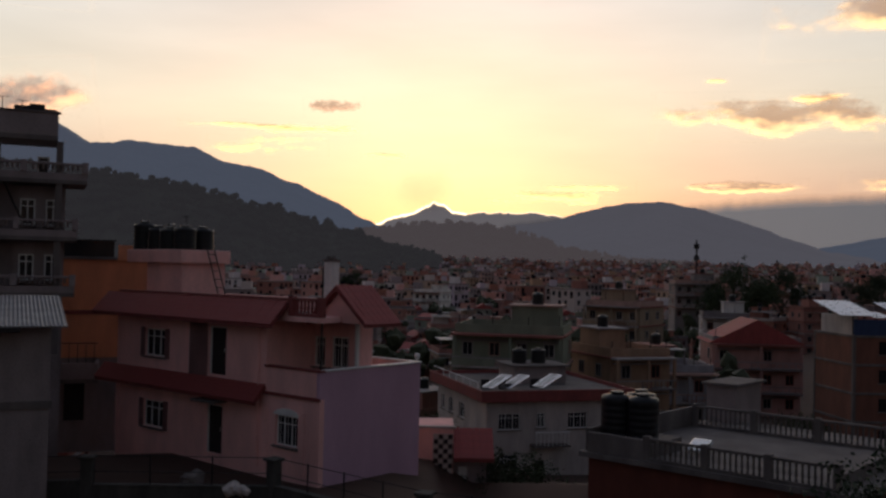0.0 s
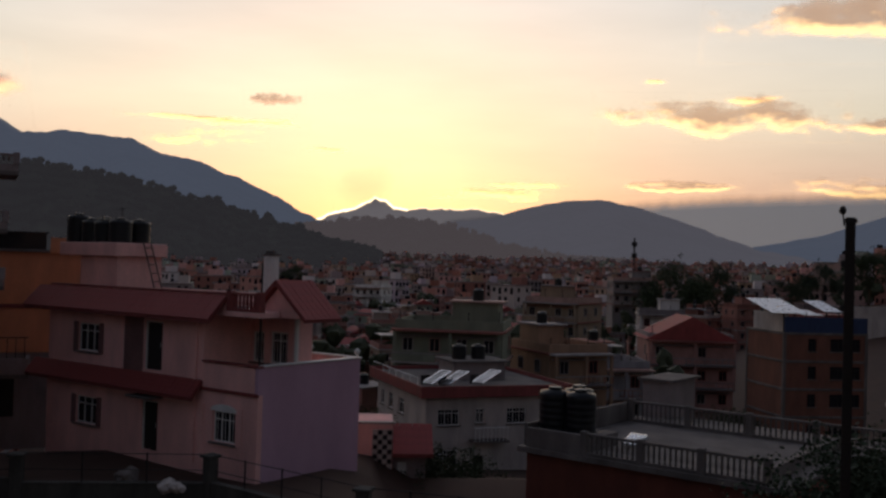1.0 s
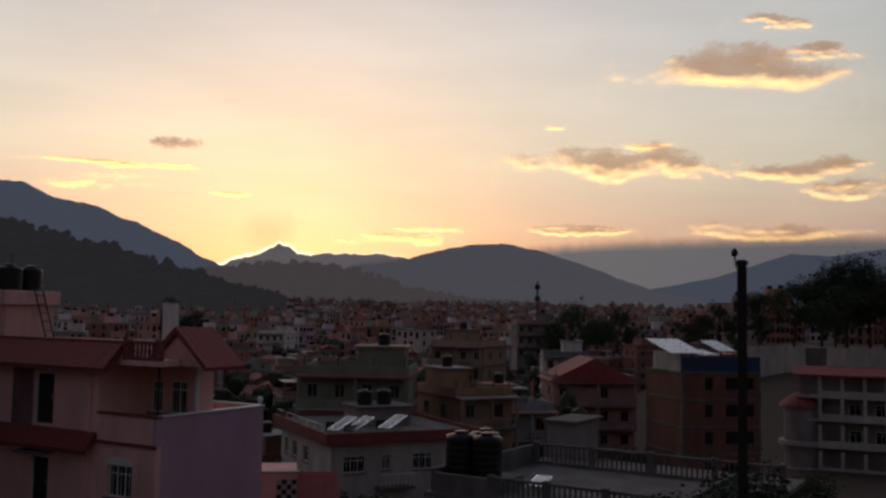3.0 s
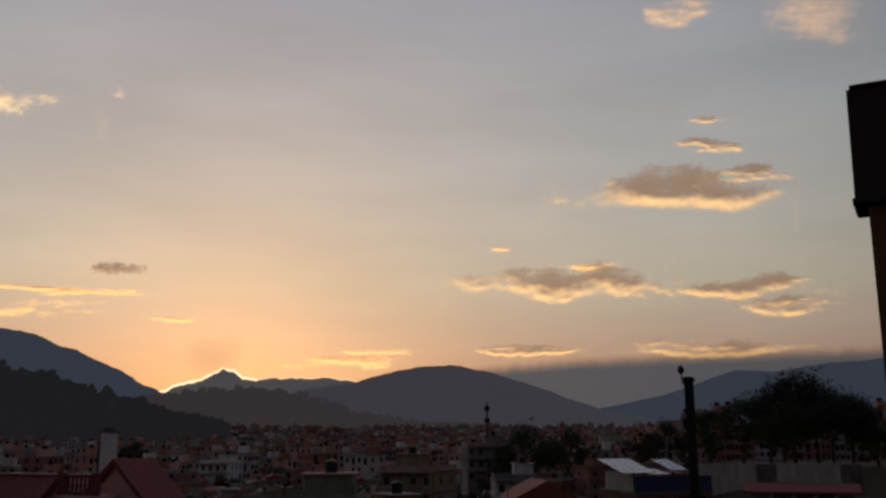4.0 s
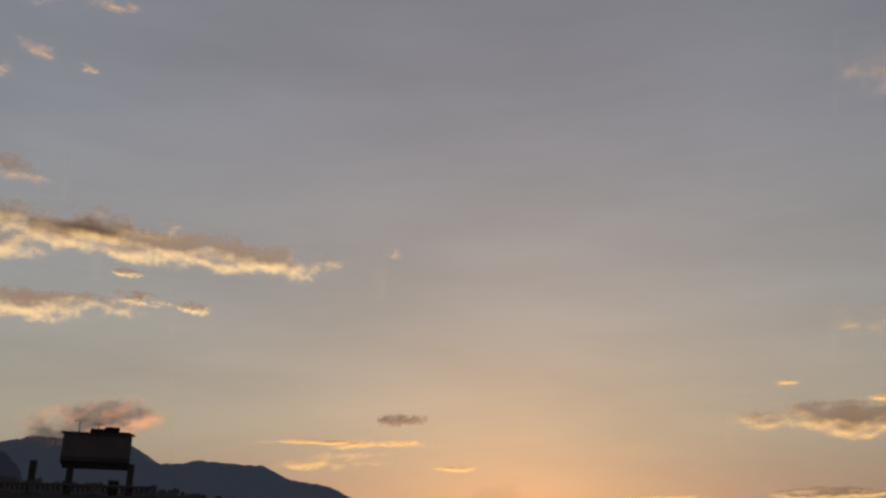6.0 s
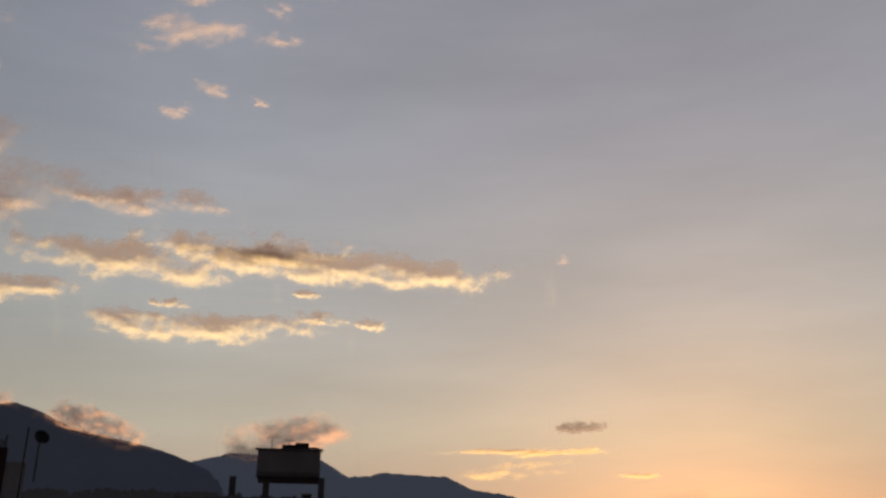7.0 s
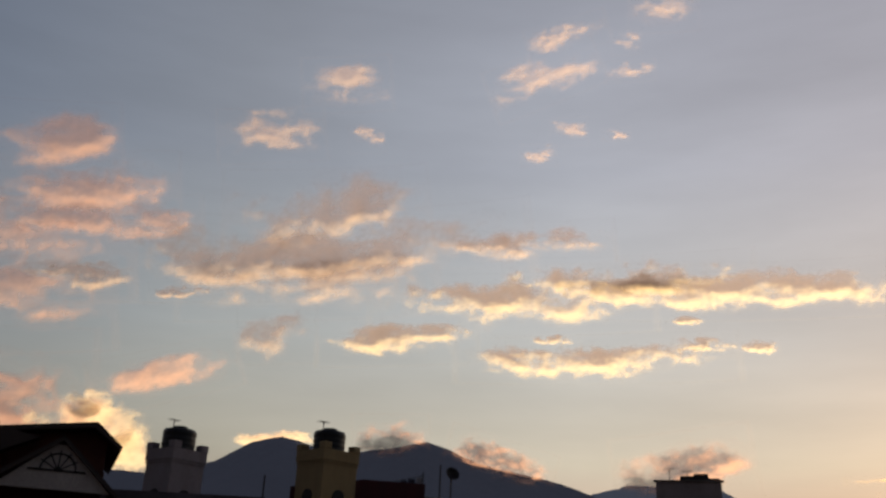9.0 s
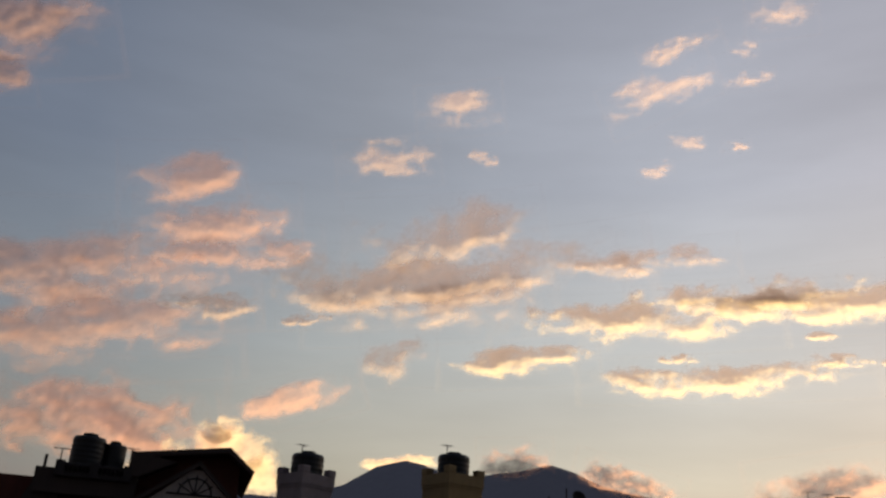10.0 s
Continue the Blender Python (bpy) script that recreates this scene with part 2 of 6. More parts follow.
def wall_with_holes(bm, width, z0, z1, thick, holes, mi=0):
    """A wall along x from 0 to width, its face at y = 0 and its back at y = thick, with openings (x0, x1, z0, z1) through it."""
    xs = sorted({0, width, *[h[0] for h in holes], *[h[1] for h in holes]})
    zs = sorted({z0, z1, *[h[2] for h in holes], *[h[3] for h in holes]})
    nx, nz = len(xs) - 1, len(zs) - 1

    def solid(i, j):
        if not (0 <= i < nx and 0 <= j < nz):
            return False
        cx, cz = (xs[i] + xs[i + 1]) / 2, (zs[j] + zs[j + 1]) / 2
        return not any(h[0] < cx < h[1] and h[2] < cz < h[3] for h in holes)

    made = {}

    def vert(i, j, k):
        if (i, j, k) not in made:
            made[i, j, k] = bm.verts.new((xs[i], thick * k, zs[j]))
        return made[i, j, k]

    def face(*keys):
        bm.faces.new([vert(*k) for k in keys]).material_index = mi

    for i in range(nx):
        for j in range(nz):
            if not solid(i, j):
                continue
            face((i, j, 0), (i + 1, j, 0), (i + 1, j + 1, 0), (i, j + 1, 0))
            face((i, j, 1), (i, j + 1, 1), (i + 1, j + 1, 1), (i + 1, j, 1))
            if not solid(i - 1, j):
                face((i, j, 0), (i, j + 1, 0), (i, j + 1, 1), (i, j, 1))
            if not solid(i + 1, j):
                face((i + 1, j, 0), (i + 1, j, 1), (i + 1, j + 1, 1), (i + 1, j + 1, 0))
            if not solid(i, j - 1):
                face((i, j, 0), (i, j, 1), (i + 1, j, 1), (i + 1, j, 0))
            if not solid(i, j + 1):
                face((i, j + 1, 0), (i + 1, j + 1, 0), (i + 1, j + 1, 1), (i, j + 1, 1))
    return bm


def ground_z(x, y):
    r, az = math.hypot(x, y), math.degrees(math.atan2(x, y))
    rs = (0, 20, 43, 54, 80, 150, 400, 800, 1500, 2200, 4950)
    zs = (0, 0, -0.4, -5.5, -8, -9.5, -11, -4, 17, 30, 40)
    z = float(np.interp(r, rs, zs))
    ease = min(max((az + 0.5) / 3, 0), 1) * min(max((r - 16) / 8, 0), 1) * min(max((46 - r) / 10, 0), 1)
    rise = min(max((az - 20) / 9, 0), 1) * min(max((r - 132) / 45, 0), 1) * min(max((620 - r) / 200, 0), 1)
    return z - 4.2 * ease + 12.0 * rise


# ---- ground, hills and clouds ----
def ground_sheet():
    bm = bmesh.new()
    radii = [0.5, 8, 14, 20, 26, 32, 38, 43, 48, 54, 62, 72, 85, 100, 125, 150, 200, 270, 350, 450, 600, 800, 1050, 1400, 1800, 2400, 3200, 4000, 4900]
    seg = 144
    rings = []
    for r in radii:
        ring = []
        for i in range(seg):
            a = 2 * math.pi * i / seg
            x, y = r * math.sin(a), r * math.cos(a)
            ring.append(bm.verts.new((x, y, ground_z(x, y) + (noise.noise((x * 0.08, y * 0.08, 0)) * 0.4 if 20 < r < 600 else 0))))
        rings.append(ring)
    bm.faces.new(list(reversed(rings[0])))
    for p, q in zip(rings, rings[1:]):
        for i in range(seg):
            j = (i + 1) % seg
            bm.faces.new((p[j], p[i], q[i], q[j]))
    bmesh.ops.recalc_face_normals(bm, faces=bm.faces)
    tagged(part("ground", bm, EARTH, smooth=True), "brown earth valley floor under the town", "ground", kind="structure")


def ridge(name, knots, far, near, material, label, category, seed, rough=0.12, step=0.2, spur=0.25, tufts=0.0):
    """A range of hills that rises from its foot to a crest given by heading and elevation, and falls again behind it."""
    az0, az1 = knots[0][0], knots[-1][0]
    count = int((az1 - az0) / step) + 1
    ka, ke = [k[0] for k in knots], [k[1] for k in knots]
    rows = [0.0, 0.08, 0.16, 0.25, 0.34, 0.43, 0.52, 0.61, 0.7, 0.79, 0.87, 0.94, 1.0, 1.04, 1.1]
    bm = bmesh.new()
    grid = []
    for i in range(count):
        az = az0 + (az1 - az0) * i / (count - 1)
        el = float(np.interp(az, ka, ke)) + rough * noise.fractal((az * 0.9, seed, 0), 1.0, 2.0, 5)
        if tufts:
            el += tufts * abs(noise.noise((az * 9, seed, 3))) + tufts * 0.5 * abs(noise.noise((az * 21, seed, 5)))
        line = []
        for s in rows:
            r = near + (far - near) * s
            foot = ground_z(r * math.sin(radians(az)), r * math.cos(radians(az))) - 6
            top = EYE.z + far * math.tan(radians(el))
            up = s ** 1.25 if s <= 1 else 1 - (s - 1) * 4
            z = foot + (top - foot) * up
            if 0 < s < 1:
                z += (top - foot) * spur * 4 * s * (1 - s) * noise.fractal((az * 0.45, s * 2.5, seed), 0.9, 2.1, 5) * 0.4
                z = min(z, foot + (top - foot) * (0.25 + 0.75 * s))
            line.append(bm.verts.new((r * math.sin(radians(az)), r * math.cos(radians(az)), z)))
        grid.append(line)
    for p, q in zip(grid, grid[1:]):
        for k in range(len(rows) - 1):
            bm.faces.new((p[k], q[k], q[k + 1], p[k + 1]))
    HILL_POINTS[seed] = [line[k].co.copy() for line in grid for k in range(3, 13)]
    return tagged(part(name, bm, material, smooth=True), label, category, kind="structure")


HILL_POINTS = {}


def cloud(az, el, w, h, tilt, far, material, label, seed, group, ragged=0.9, lean=0.35, puffy=False, dim=0.42, puff=0.24, stretch=1.0):
    """One cloud: a billowing shell that thins out towards its rim; its sunward side is painted bright, the rest grey.
    """
    w, h = w * 1.1, h * 1.15
    cell = min(max(min(w, h) / 16, w / 170, 0.05), 0.16)
    nu, nv = max(int(2.3 * w / cell), 10), max(int(2.5 * h / cell), 10)
    size = min(max(h, 0.45), 1.9)
    field = np.zeros((nv + 1, nu + 1))
    for j in range(nv + 1):
        v = -1.25 + 2.5 * j / nv
        for i in range(nu + 1):
            u = -1.15 + 2.3 * i / nu
            x, y, z = u * w, v * h, seed * 7.3
            wob = noise.noise((x / (2.6 * size), z, 1.7)) + 0.5 * noise.noise((x / (1.1 * size), z, 4.1))
            vv = v - 0.34 * wob
            big = noise.fractal((x / (2.4 * size * stretch), y / (0.95 * size), z), 0.9, 2.1, 5)
            heaps = sum(0.58 ** k * (0.42 - 1.5 * abs(noise.noise((x * 1.9 ** k / (1.05 * size * stretch), y * 1.9 ** k / (0.72 * size), z + 3 * k)))) for k in range(5))
            env = 1 - abs(u) ** 2.2 - (abs(vv) / (0.84 if vv > 0 else 0.72)) ** 2
            d = 0.55 * env + 0.62 * ragged * big + (puff * (1.5 if puffy else 1.0)) * heaps - 0.02
            field[j, i] = min(max(d, -0.4), 1.0) * min(1.0, (1.15 - abs(u)) * 6, (1.25 - abs(v)) * 6)
    # shade painted into the colour, from what stands between each place and the low sun beside the sunset
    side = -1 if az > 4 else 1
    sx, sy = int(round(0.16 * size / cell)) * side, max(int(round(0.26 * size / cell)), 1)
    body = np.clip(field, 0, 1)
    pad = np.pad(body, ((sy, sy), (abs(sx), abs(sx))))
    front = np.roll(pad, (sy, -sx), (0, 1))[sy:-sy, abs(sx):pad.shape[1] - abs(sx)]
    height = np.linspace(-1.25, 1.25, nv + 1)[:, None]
    painted_shade = np.clip(dim + 0.06 + lean * 0.8 * height + 0.8 * (front - body) + 0.6 * (body - 0.35), 0, 1)
    c, s = math.cos(radians(tilt)), math.sin(radians(tilt))
    ca = math.cos(radians(el))
    verts, faces, index = [], [], {}
    at = EYE + heading(az, el) * far
    depth, tone = [], []

    def vert(j, i):
        if (j, i) not in index:
            u, v, d = -1.15 + 2.3 * i / nu, -1.25 + 2.5 * j / nv, field[j, i]
            bulge = far * radians(h) * (0.1 if puffy else 0.06) * max(d, 0)
            place = heading(az + (u * w * c - v * h * s) / ca, el + u * w * s + v * h * c)
            index[j, i] = len(verts)
            verts.append(EYE + place * (far - bulge) - at)
            depth.append(d)
            tone.append(painted_shade[j, i])
        return index[j, i]

    for j in range(nv):
        for i in range(nu):
            if field[j:j + 2, i:i + 2].max() > -0.12:
                faces.append((vert(j, i), vert(j, i + 1), vert(j + 1, i + 1), vert(j + 1, i)))
    me = bpy.data.meshes.new("cloud")
    me.from_pydata(verts, [], faces)
    me.attributes.new("depth", "FLOAT", "POINT").data.foreach_set("value", depth)
    me.attributes.new("painted_shade", "FLOAT", "POINT").data.foreach_set("value", tone)
    me.materials.append(material)
    me.shade_smooth()
    ob = new("cloud", me)
    ob.location = at
    return tagged(ob, label, "cloud", group, "structure")


ground_sheet()
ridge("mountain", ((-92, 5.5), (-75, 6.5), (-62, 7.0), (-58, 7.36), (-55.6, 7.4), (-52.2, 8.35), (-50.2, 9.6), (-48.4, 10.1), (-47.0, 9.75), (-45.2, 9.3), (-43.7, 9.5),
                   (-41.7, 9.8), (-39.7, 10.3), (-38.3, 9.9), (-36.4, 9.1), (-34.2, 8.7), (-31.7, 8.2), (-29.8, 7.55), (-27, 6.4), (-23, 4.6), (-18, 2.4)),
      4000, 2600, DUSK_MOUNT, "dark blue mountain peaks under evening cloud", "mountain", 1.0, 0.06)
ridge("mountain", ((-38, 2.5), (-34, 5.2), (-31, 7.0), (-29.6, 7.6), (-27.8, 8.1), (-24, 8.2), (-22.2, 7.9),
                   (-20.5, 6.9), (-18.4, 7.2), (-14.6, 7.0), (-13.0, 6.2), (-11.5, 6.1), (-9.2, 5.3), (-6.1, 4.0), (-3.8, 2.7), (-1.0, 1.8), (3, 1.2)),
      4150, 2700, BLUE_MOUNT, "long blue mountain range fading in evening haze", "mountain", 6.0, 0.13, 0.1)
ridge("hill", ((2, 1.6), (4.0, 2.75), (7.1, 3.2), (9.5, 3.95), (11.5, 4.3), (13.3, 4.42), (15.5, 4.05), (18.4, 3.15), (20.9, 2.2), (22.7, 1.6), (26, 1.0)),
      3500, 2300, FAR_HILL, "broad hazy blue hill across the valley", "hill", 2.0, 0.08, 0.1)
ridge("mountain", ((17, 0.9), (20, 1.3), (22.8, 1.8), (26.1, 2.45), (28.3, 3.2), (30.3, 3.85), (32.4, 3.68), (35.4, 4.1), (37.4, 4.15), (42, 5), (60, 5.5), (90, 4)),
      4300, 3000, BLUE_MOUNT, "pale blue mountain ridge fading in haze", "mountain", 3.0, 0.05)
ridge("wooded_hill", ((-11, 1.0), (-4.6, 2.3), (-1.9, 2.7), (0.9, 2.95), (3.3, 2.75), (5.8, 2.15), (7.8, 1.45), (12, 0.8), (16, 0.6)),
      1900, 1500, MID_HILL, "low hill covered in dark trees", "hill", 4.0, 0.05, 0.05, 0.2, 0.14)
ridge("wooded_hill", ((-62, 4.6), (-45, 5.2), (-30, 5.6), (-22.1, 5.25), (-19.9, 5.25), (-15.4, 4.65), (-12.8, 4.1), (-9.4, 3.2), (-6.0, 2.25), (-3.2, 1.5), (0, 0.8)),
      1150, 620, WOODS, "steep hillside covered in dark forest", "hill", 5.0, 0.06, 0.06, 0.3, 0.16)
STREAKS = (
    (-8.4, 8.4, 2.6, 0.29, 4), (-10.4, 7.3, 2.9, 0.50, 3), (9.2, 5.2, 2.3, 0.31, 1),
    (18.3, 5.2, 2.8, 0.38, 0), (29.7, 5.1, 5.0, 0.60, -1), (6.8, 4.5, 3.3, 0.45, 1),
    (-10.0, 8.4, 4.5, 0.18, 0), (-3.3, 7.0, 1.2, 0.16, -1), (16.6, 11.4, 0.6, 0.17, -1),
    (21.4, 10.2, 2.2, 0.31, -1),
)
WEST = (
    (26.8, 14.2, 5.9, 1.52, -3), (31.4, 15.2, 2.6, 0.54, -5), (29.8, 18.6, 1.1, 0.29, -6),
    (29.2, 17.1, 2.1, 0.45, -5), (20.2, 9.3, 5.8, 1.03, -1), (30.9, 8.6, 4.5, 0.74, -2),
    (33.5, 7.5, 2.4, 0.76, -2), (27.8, 27.5, 4.4, 1.73, -9), (28.4, 24.8, 1.8, 0.89, -8),
    (36.3, 23.6, 2.3, 1.66, -12),
)
LONG = (
    (-21.3, 19.3, 10.2, 1.2, -2), (-34.7, 18.7, 7.0, 1.4, 3), (-27.3, 20.1, 6.0, 1.15, 1),
    (-41.9, 16.3, 4.0, 1.13, 5), (-29.4, 15.5, 6.8, 1.06, 1), (-22.7, 16.2, 1.5, 0.46, -1),
    (-19.5, 16.0, 0.9, 0.44, -2), (-31.8, 16.6, 1.2, 0.38, 2), (-23.6, 17.7, 0.8, 0.31, -1),
)
GREY = (
    (-47.0, 23.5, 4.4, 1.46, 8), (-48.7, 20.8, 10.1, 1.34, 8), (-47.7, 19.6, 5.5, 1.29, 7),
    (-34.4, 22.4, 4.2, 0.69, 3), (-55.6, 17.9, 1.3, 0.30, 10), (-49.4, 16.0, 1.7, 0.89, 7),
    (-61.9, 18.1, 2.4, 0.71, 9),
)
SMALL = (
    (-51.3, 27.9, 2.6, 1.17, 11), (-44.9, 28.4, 0.9, 0.63, 8), (-46.6, 31.5, 2.2, 1.18, 9),
    (-32.6, 32.5, 2.8, 1.17, 22), (-31.0, 34.9, 2.0, 0.72, 15), (-26.8, 34.4, 0.7, 0.53, -2),
    (-26.6, 32.7, 1.2, 0.46, -1), (-24.1, 36.5, 1.6, 1.25, -3), (-30.9, 29.3, 0.9, 0.61, 1),
    (-33.0, 27.9, 0.9, 0.48, 2), (-27.7, 29.0, 0.7, 0.29, -1), (-7.3, 19.9, 0.5, 0.58, -7),
)
PINK = (
    (-70.6, 18.7, 7.5, 1.96, 12), (-62.6, 20.8, 4.9, 0.82, 10), (-70.2, 15.4, 7.1, 1.63, 11),
    (-64.6, 25.1, 2.5, 1.10, 12), (-61.9, 23.1, 3.3, 1.03, 10), (-77.1, 32.1, 3.7, 1.98, 21),
    (-76.8, 28.1, 1.4, 0.79, 19), (-55.7, 13.0, 2.9, 1.0, 20),
)
CUMULUS = (
    (-68.7, 10.2, 7.4, 2.7, 7), (-59.2, 10.8, 0.9, 1.09, 6), (-60.5, 8.9, 4.0, 2.29, 6),
    (-57.1, 8.2, 1.7, 1.59, 5), (-48.9, 9.8, 2.5, 0.6, 4),
)
CAPS = (
    (-41.9, 10.4, 1.9, 1.0, 3), (-24.3, 8.9, 3.3, 1.7, 8), (-35.2, 9.2, 2.7, 1.05, -16),
)
for i, row in enumerate(STREAKS):
    grey = i in (3, 4)
    cloud(*row, 4650, CLOUD_WEST if grey else CLOUD_STREAK, "thin grey cloud with a sunlit edge low over the hills" if grey else "thin streak of gold cloud low over the hills", 1 + i, "streaks over the hills", 1.1, 0.3, False, 0.45 if grey else 0.2, 0.16, 2.4)
for i, row in enumerate(WEST):
    high = i > 6
    cloud(*row, 4550, CLOUD_CREAM if high else CLOUD_WEST, "high cream cloud with ragged edges" if high else "grey evening cloud with gold sunlit rims", 21 + i, "clouds beside the sunset", 1.2 if high else 1.0, 0.25, False, 0.25 if high else 0.56, 0.2, 1.2 if high else 1.35)
for i, row in enumerate(LONG):
    cloud(*row, 4550, CLOUD_GOLD, "long flat cloud with a bright gold underside", 41 + i, "long gold clouds", 0.85, 0.6, False, 0.5, 0.3)
for i, (az, el, w, h, tilt) in enumerate(GREY):
    cloud(az, el, w * 1.15, h * 1.4, tilt, 4600, CLOUD_GREY, "broad grey cloud with cream sunlit underside", 61 + i, "long gold clouds", 0.85, 0.55, False, 0.66, 0.3)
for i, row in enumerate(SMALL):
    cloud(*row, 4550, CLOUD_PUFF, "small cream cloud puff high in the sky", 81 + i, "small cloud puffs", 1.4, 0.2, False, 0.2, 0.3)
for i, (az, el, w, h, tilt) in enumerate(PINK):
    cloud(az, el, w * 1.2, h * (1.5 if i < 7 else 1.15), tilt, 4600, CLOUD_PINK, "soft pink and mauve evening cloud", 101 + i, "pink clouds", 0.75, 0.45, False, 0.46 if i < 7 else 0.15, 0.22)
for i, row in enumerate(CUMULUS):
    first = i == 0
    cloud(*row, 4750 - 30 * i, CLOUD_ROSE if first else CLOUD_TOWER, "broad pink cumulus cloud over the roofs" if first else "towering cumulus cloud lit cream and gold", 121 + i, "cumulus clouds", 0.55, 0.15, i < 4, 0.45 if first else 0.22, 0.2)
for i, row in enumerate(CAPS):
    cloud(*row, 3900, CLOUD_CAP, "mauve cloud cap clinging to the mountain ridge", 141 + i, "mountain cloud caps", 0.8, -0.4, True, 0.5)
cloud(-6.5, 9.8, 1.5, 0.44, 4, 4600, CLOUD_DARK, "small dark lens of cloud against the glow", 301, "", 0.5)
# added dark sheet that paints the cloud's shadow ray on the sky
cloud(-0.8, 4.9, 1.8, 1.5, 10, 4700, SHADOW_VEIL, "faint dark veil added as the shadow ray above the blazing rim", 302, "", 0.25, 0.35, False, 0.4, 0.05)


def cloud_bank(name, knots, far, material, label, seed, deep, rim=0.0):
    """A bank of cloud that stands up from behind the hills, billowing along its upper edge."""
    ka, ke = [k[0] for k in knots], [k[1] for k in knots]
    count = int((ka[-1] - ka[0]) / 0.07)
    verts, faces, depth, painted_shade = [], [], [], []
    rows = 22
    for i in range(count + 1):
        az = ka[0] + (ka[-1] - ka[0]) * i / count
        top = float(np.interp(az, ka, ke)) + (0.11 if rim else 0.07) * noise.fractal((az * 1.3, seed, 0), 0.8, 2.1, 5)
        # width of the sunlit rim painted into the colour, only near the sun
        lit = rim * min(max((az + 3.9) * 1.5, 0), max(1.9 - az, 0), 1) * max(1 + 1.3 * noise.noise((az * 2.2, seed, 8)), 0.25)
        for k in range(rows + 1):
            s = k / rows
            el = 0.3 + (top - 0.3) * (1 - (1 - s) ** 1.7)
            bulge = 1.5 * noise.fractal((az * 1.2, el * 2.5, seed), 0.9, 2.1, 4) * (1 - s)
            verts.append(EYE + heading(az, el) * (far - bulge))
            depth.append(min(0.05 + rim + (top - el) * deep, 1.0))
            painted_shade.append(min(max((top - el - lit) * 5 + 0.3 * (lit < 0.005), 0.0), 1.0) if rim else depth[-1])
        if i:
            a, b = (i - 1) * (rows + 1), i * (rows + 1)
            faces += [(a + k, b + k, b + k + 1, a + k + 1) for k in range(rows)]
    me = bpy.data.meshes.new(name)
    me.from_pydata(verts, [], faces)
    for key, values in (("depth", depth), ("painted_shade", painted_shade)):
        me.attributes.new(key, "FLOAT", "POINT").data.foreach_set("value", values)
    me.materials.append(material)
    me.shade_smooth()
    return tagged(new(name, me), label, "cloud", kind="structure")


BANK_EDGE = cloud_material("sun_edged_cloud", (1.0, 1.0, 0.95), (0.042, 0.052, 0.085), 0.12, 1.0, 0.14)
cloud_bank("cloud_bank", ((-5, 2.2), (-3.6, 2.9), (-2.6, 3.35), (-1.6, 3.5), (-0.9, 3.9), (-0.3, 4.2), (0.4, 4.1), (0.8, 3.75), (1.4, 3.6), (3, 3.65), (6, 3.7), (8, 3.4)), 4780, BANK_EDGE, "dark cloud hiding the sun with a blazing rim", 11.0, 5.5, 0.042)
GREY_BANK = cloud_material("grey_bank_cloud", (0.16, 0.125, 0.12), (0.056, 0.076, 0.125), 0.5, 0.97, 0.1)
cloud_bank("cloud_bank", ((4, 3.0), (9.5, 3.8), (16, 4.5), (21, 4.85), (26, 5.0), (32, 5.1), (40, 5.0), (60, 4)), 4820, GREY_BANK, "low grey bank of cloud along the skyline", 12.0, 1.2)


# ---- parts that many buildings share ----
def spot(az, far, z=0.0, turn=0.0):
    """A local frame at a heading and distance: x to the right, y away from the viewer."""
    a = radians(az)
    return pose(far * math.sin(a), far * math.cos(a), z, 0, 0, -az + turn)


def window(parent, x, z, w, h, y=0.0, frame_mat=WHITE_PAINT, lights=2, grille=False, turn=0.0, deep=0.1):
    """A framed window set into a wall's face at y, its lower left corner at x, z; frame > panes."""
    t = 0.06
    cells = []
    for i in range(lights):
        x0, x1 = (t if i == 0 else w * i / lights + 0.025), (w - t if i == lights - 1 else w * (i + 1) / lights - 0.025)
        cells += [(x0, x1, t, h * 0.72 - 0.02), (x0, x1, h * 0.72 + 0.02, h - t)]
    bm = wall_with_holes(bmesh.new(), w, 0, h, 0.09, cells)
    fr = part("window", bm, frame_mat, parent)
    fr.matrix_basis = pose(x, y + deep, z, 0, 0, turn)
    for i in range(lights):
        p = boxed(w * i / lights + 0.026, w * (i + 1) / lights - 0.026, 0.035, 0.05, t, h - t)
        part("pane", p, GLASS, fr)
    if grille:
        for i in range(1, 6):
            part("grille_bar", rod(bmesh.new(), (w * i / 6, 0.0, t), (w * i / 6, 0.0, h - t), 0.012, seg=6), WHITE_PAINT, fr)
    sill = boxed(-0.1, w + 0.1, -0.22, 0.02, -0.08, -0.005, 0.01)
    part("sill", sill, CONCRETE, fr)
    return fr


def water_tank(m, r=0.55, h=1.3, label="black plastic water tank on a roof", lid=True):
    e = thing("water_tank", m, label, "water tank", "roof water tanks")
    prof = [(r * 0.97, 0.0), (r, 0.04)]
    for i in range(1, 6):
        z = h * 0.88 * i / 6
        prof += [(r, z - 0.05), (r * 0.965, z), (r, z + 0.05)]
    prof += [(r, h * 0.88), (r * 0.93, h * 0.95), (r * 0.42, h * 0.98), (r * 0.40, h)]
    part("body", lathe(bmesh.new(), prof, 20), TANK_PLASTIC, e, smooth=True)
    if lid:
        part("lid", lathe(bmesh.new(), [(r * 0.44, h), (r * 0.46, h + 0.02), (r * 0.44, h + 0.07), (r * 0.2, h + 0.1)], 16), TANK_PLASTIC, e)
    return e


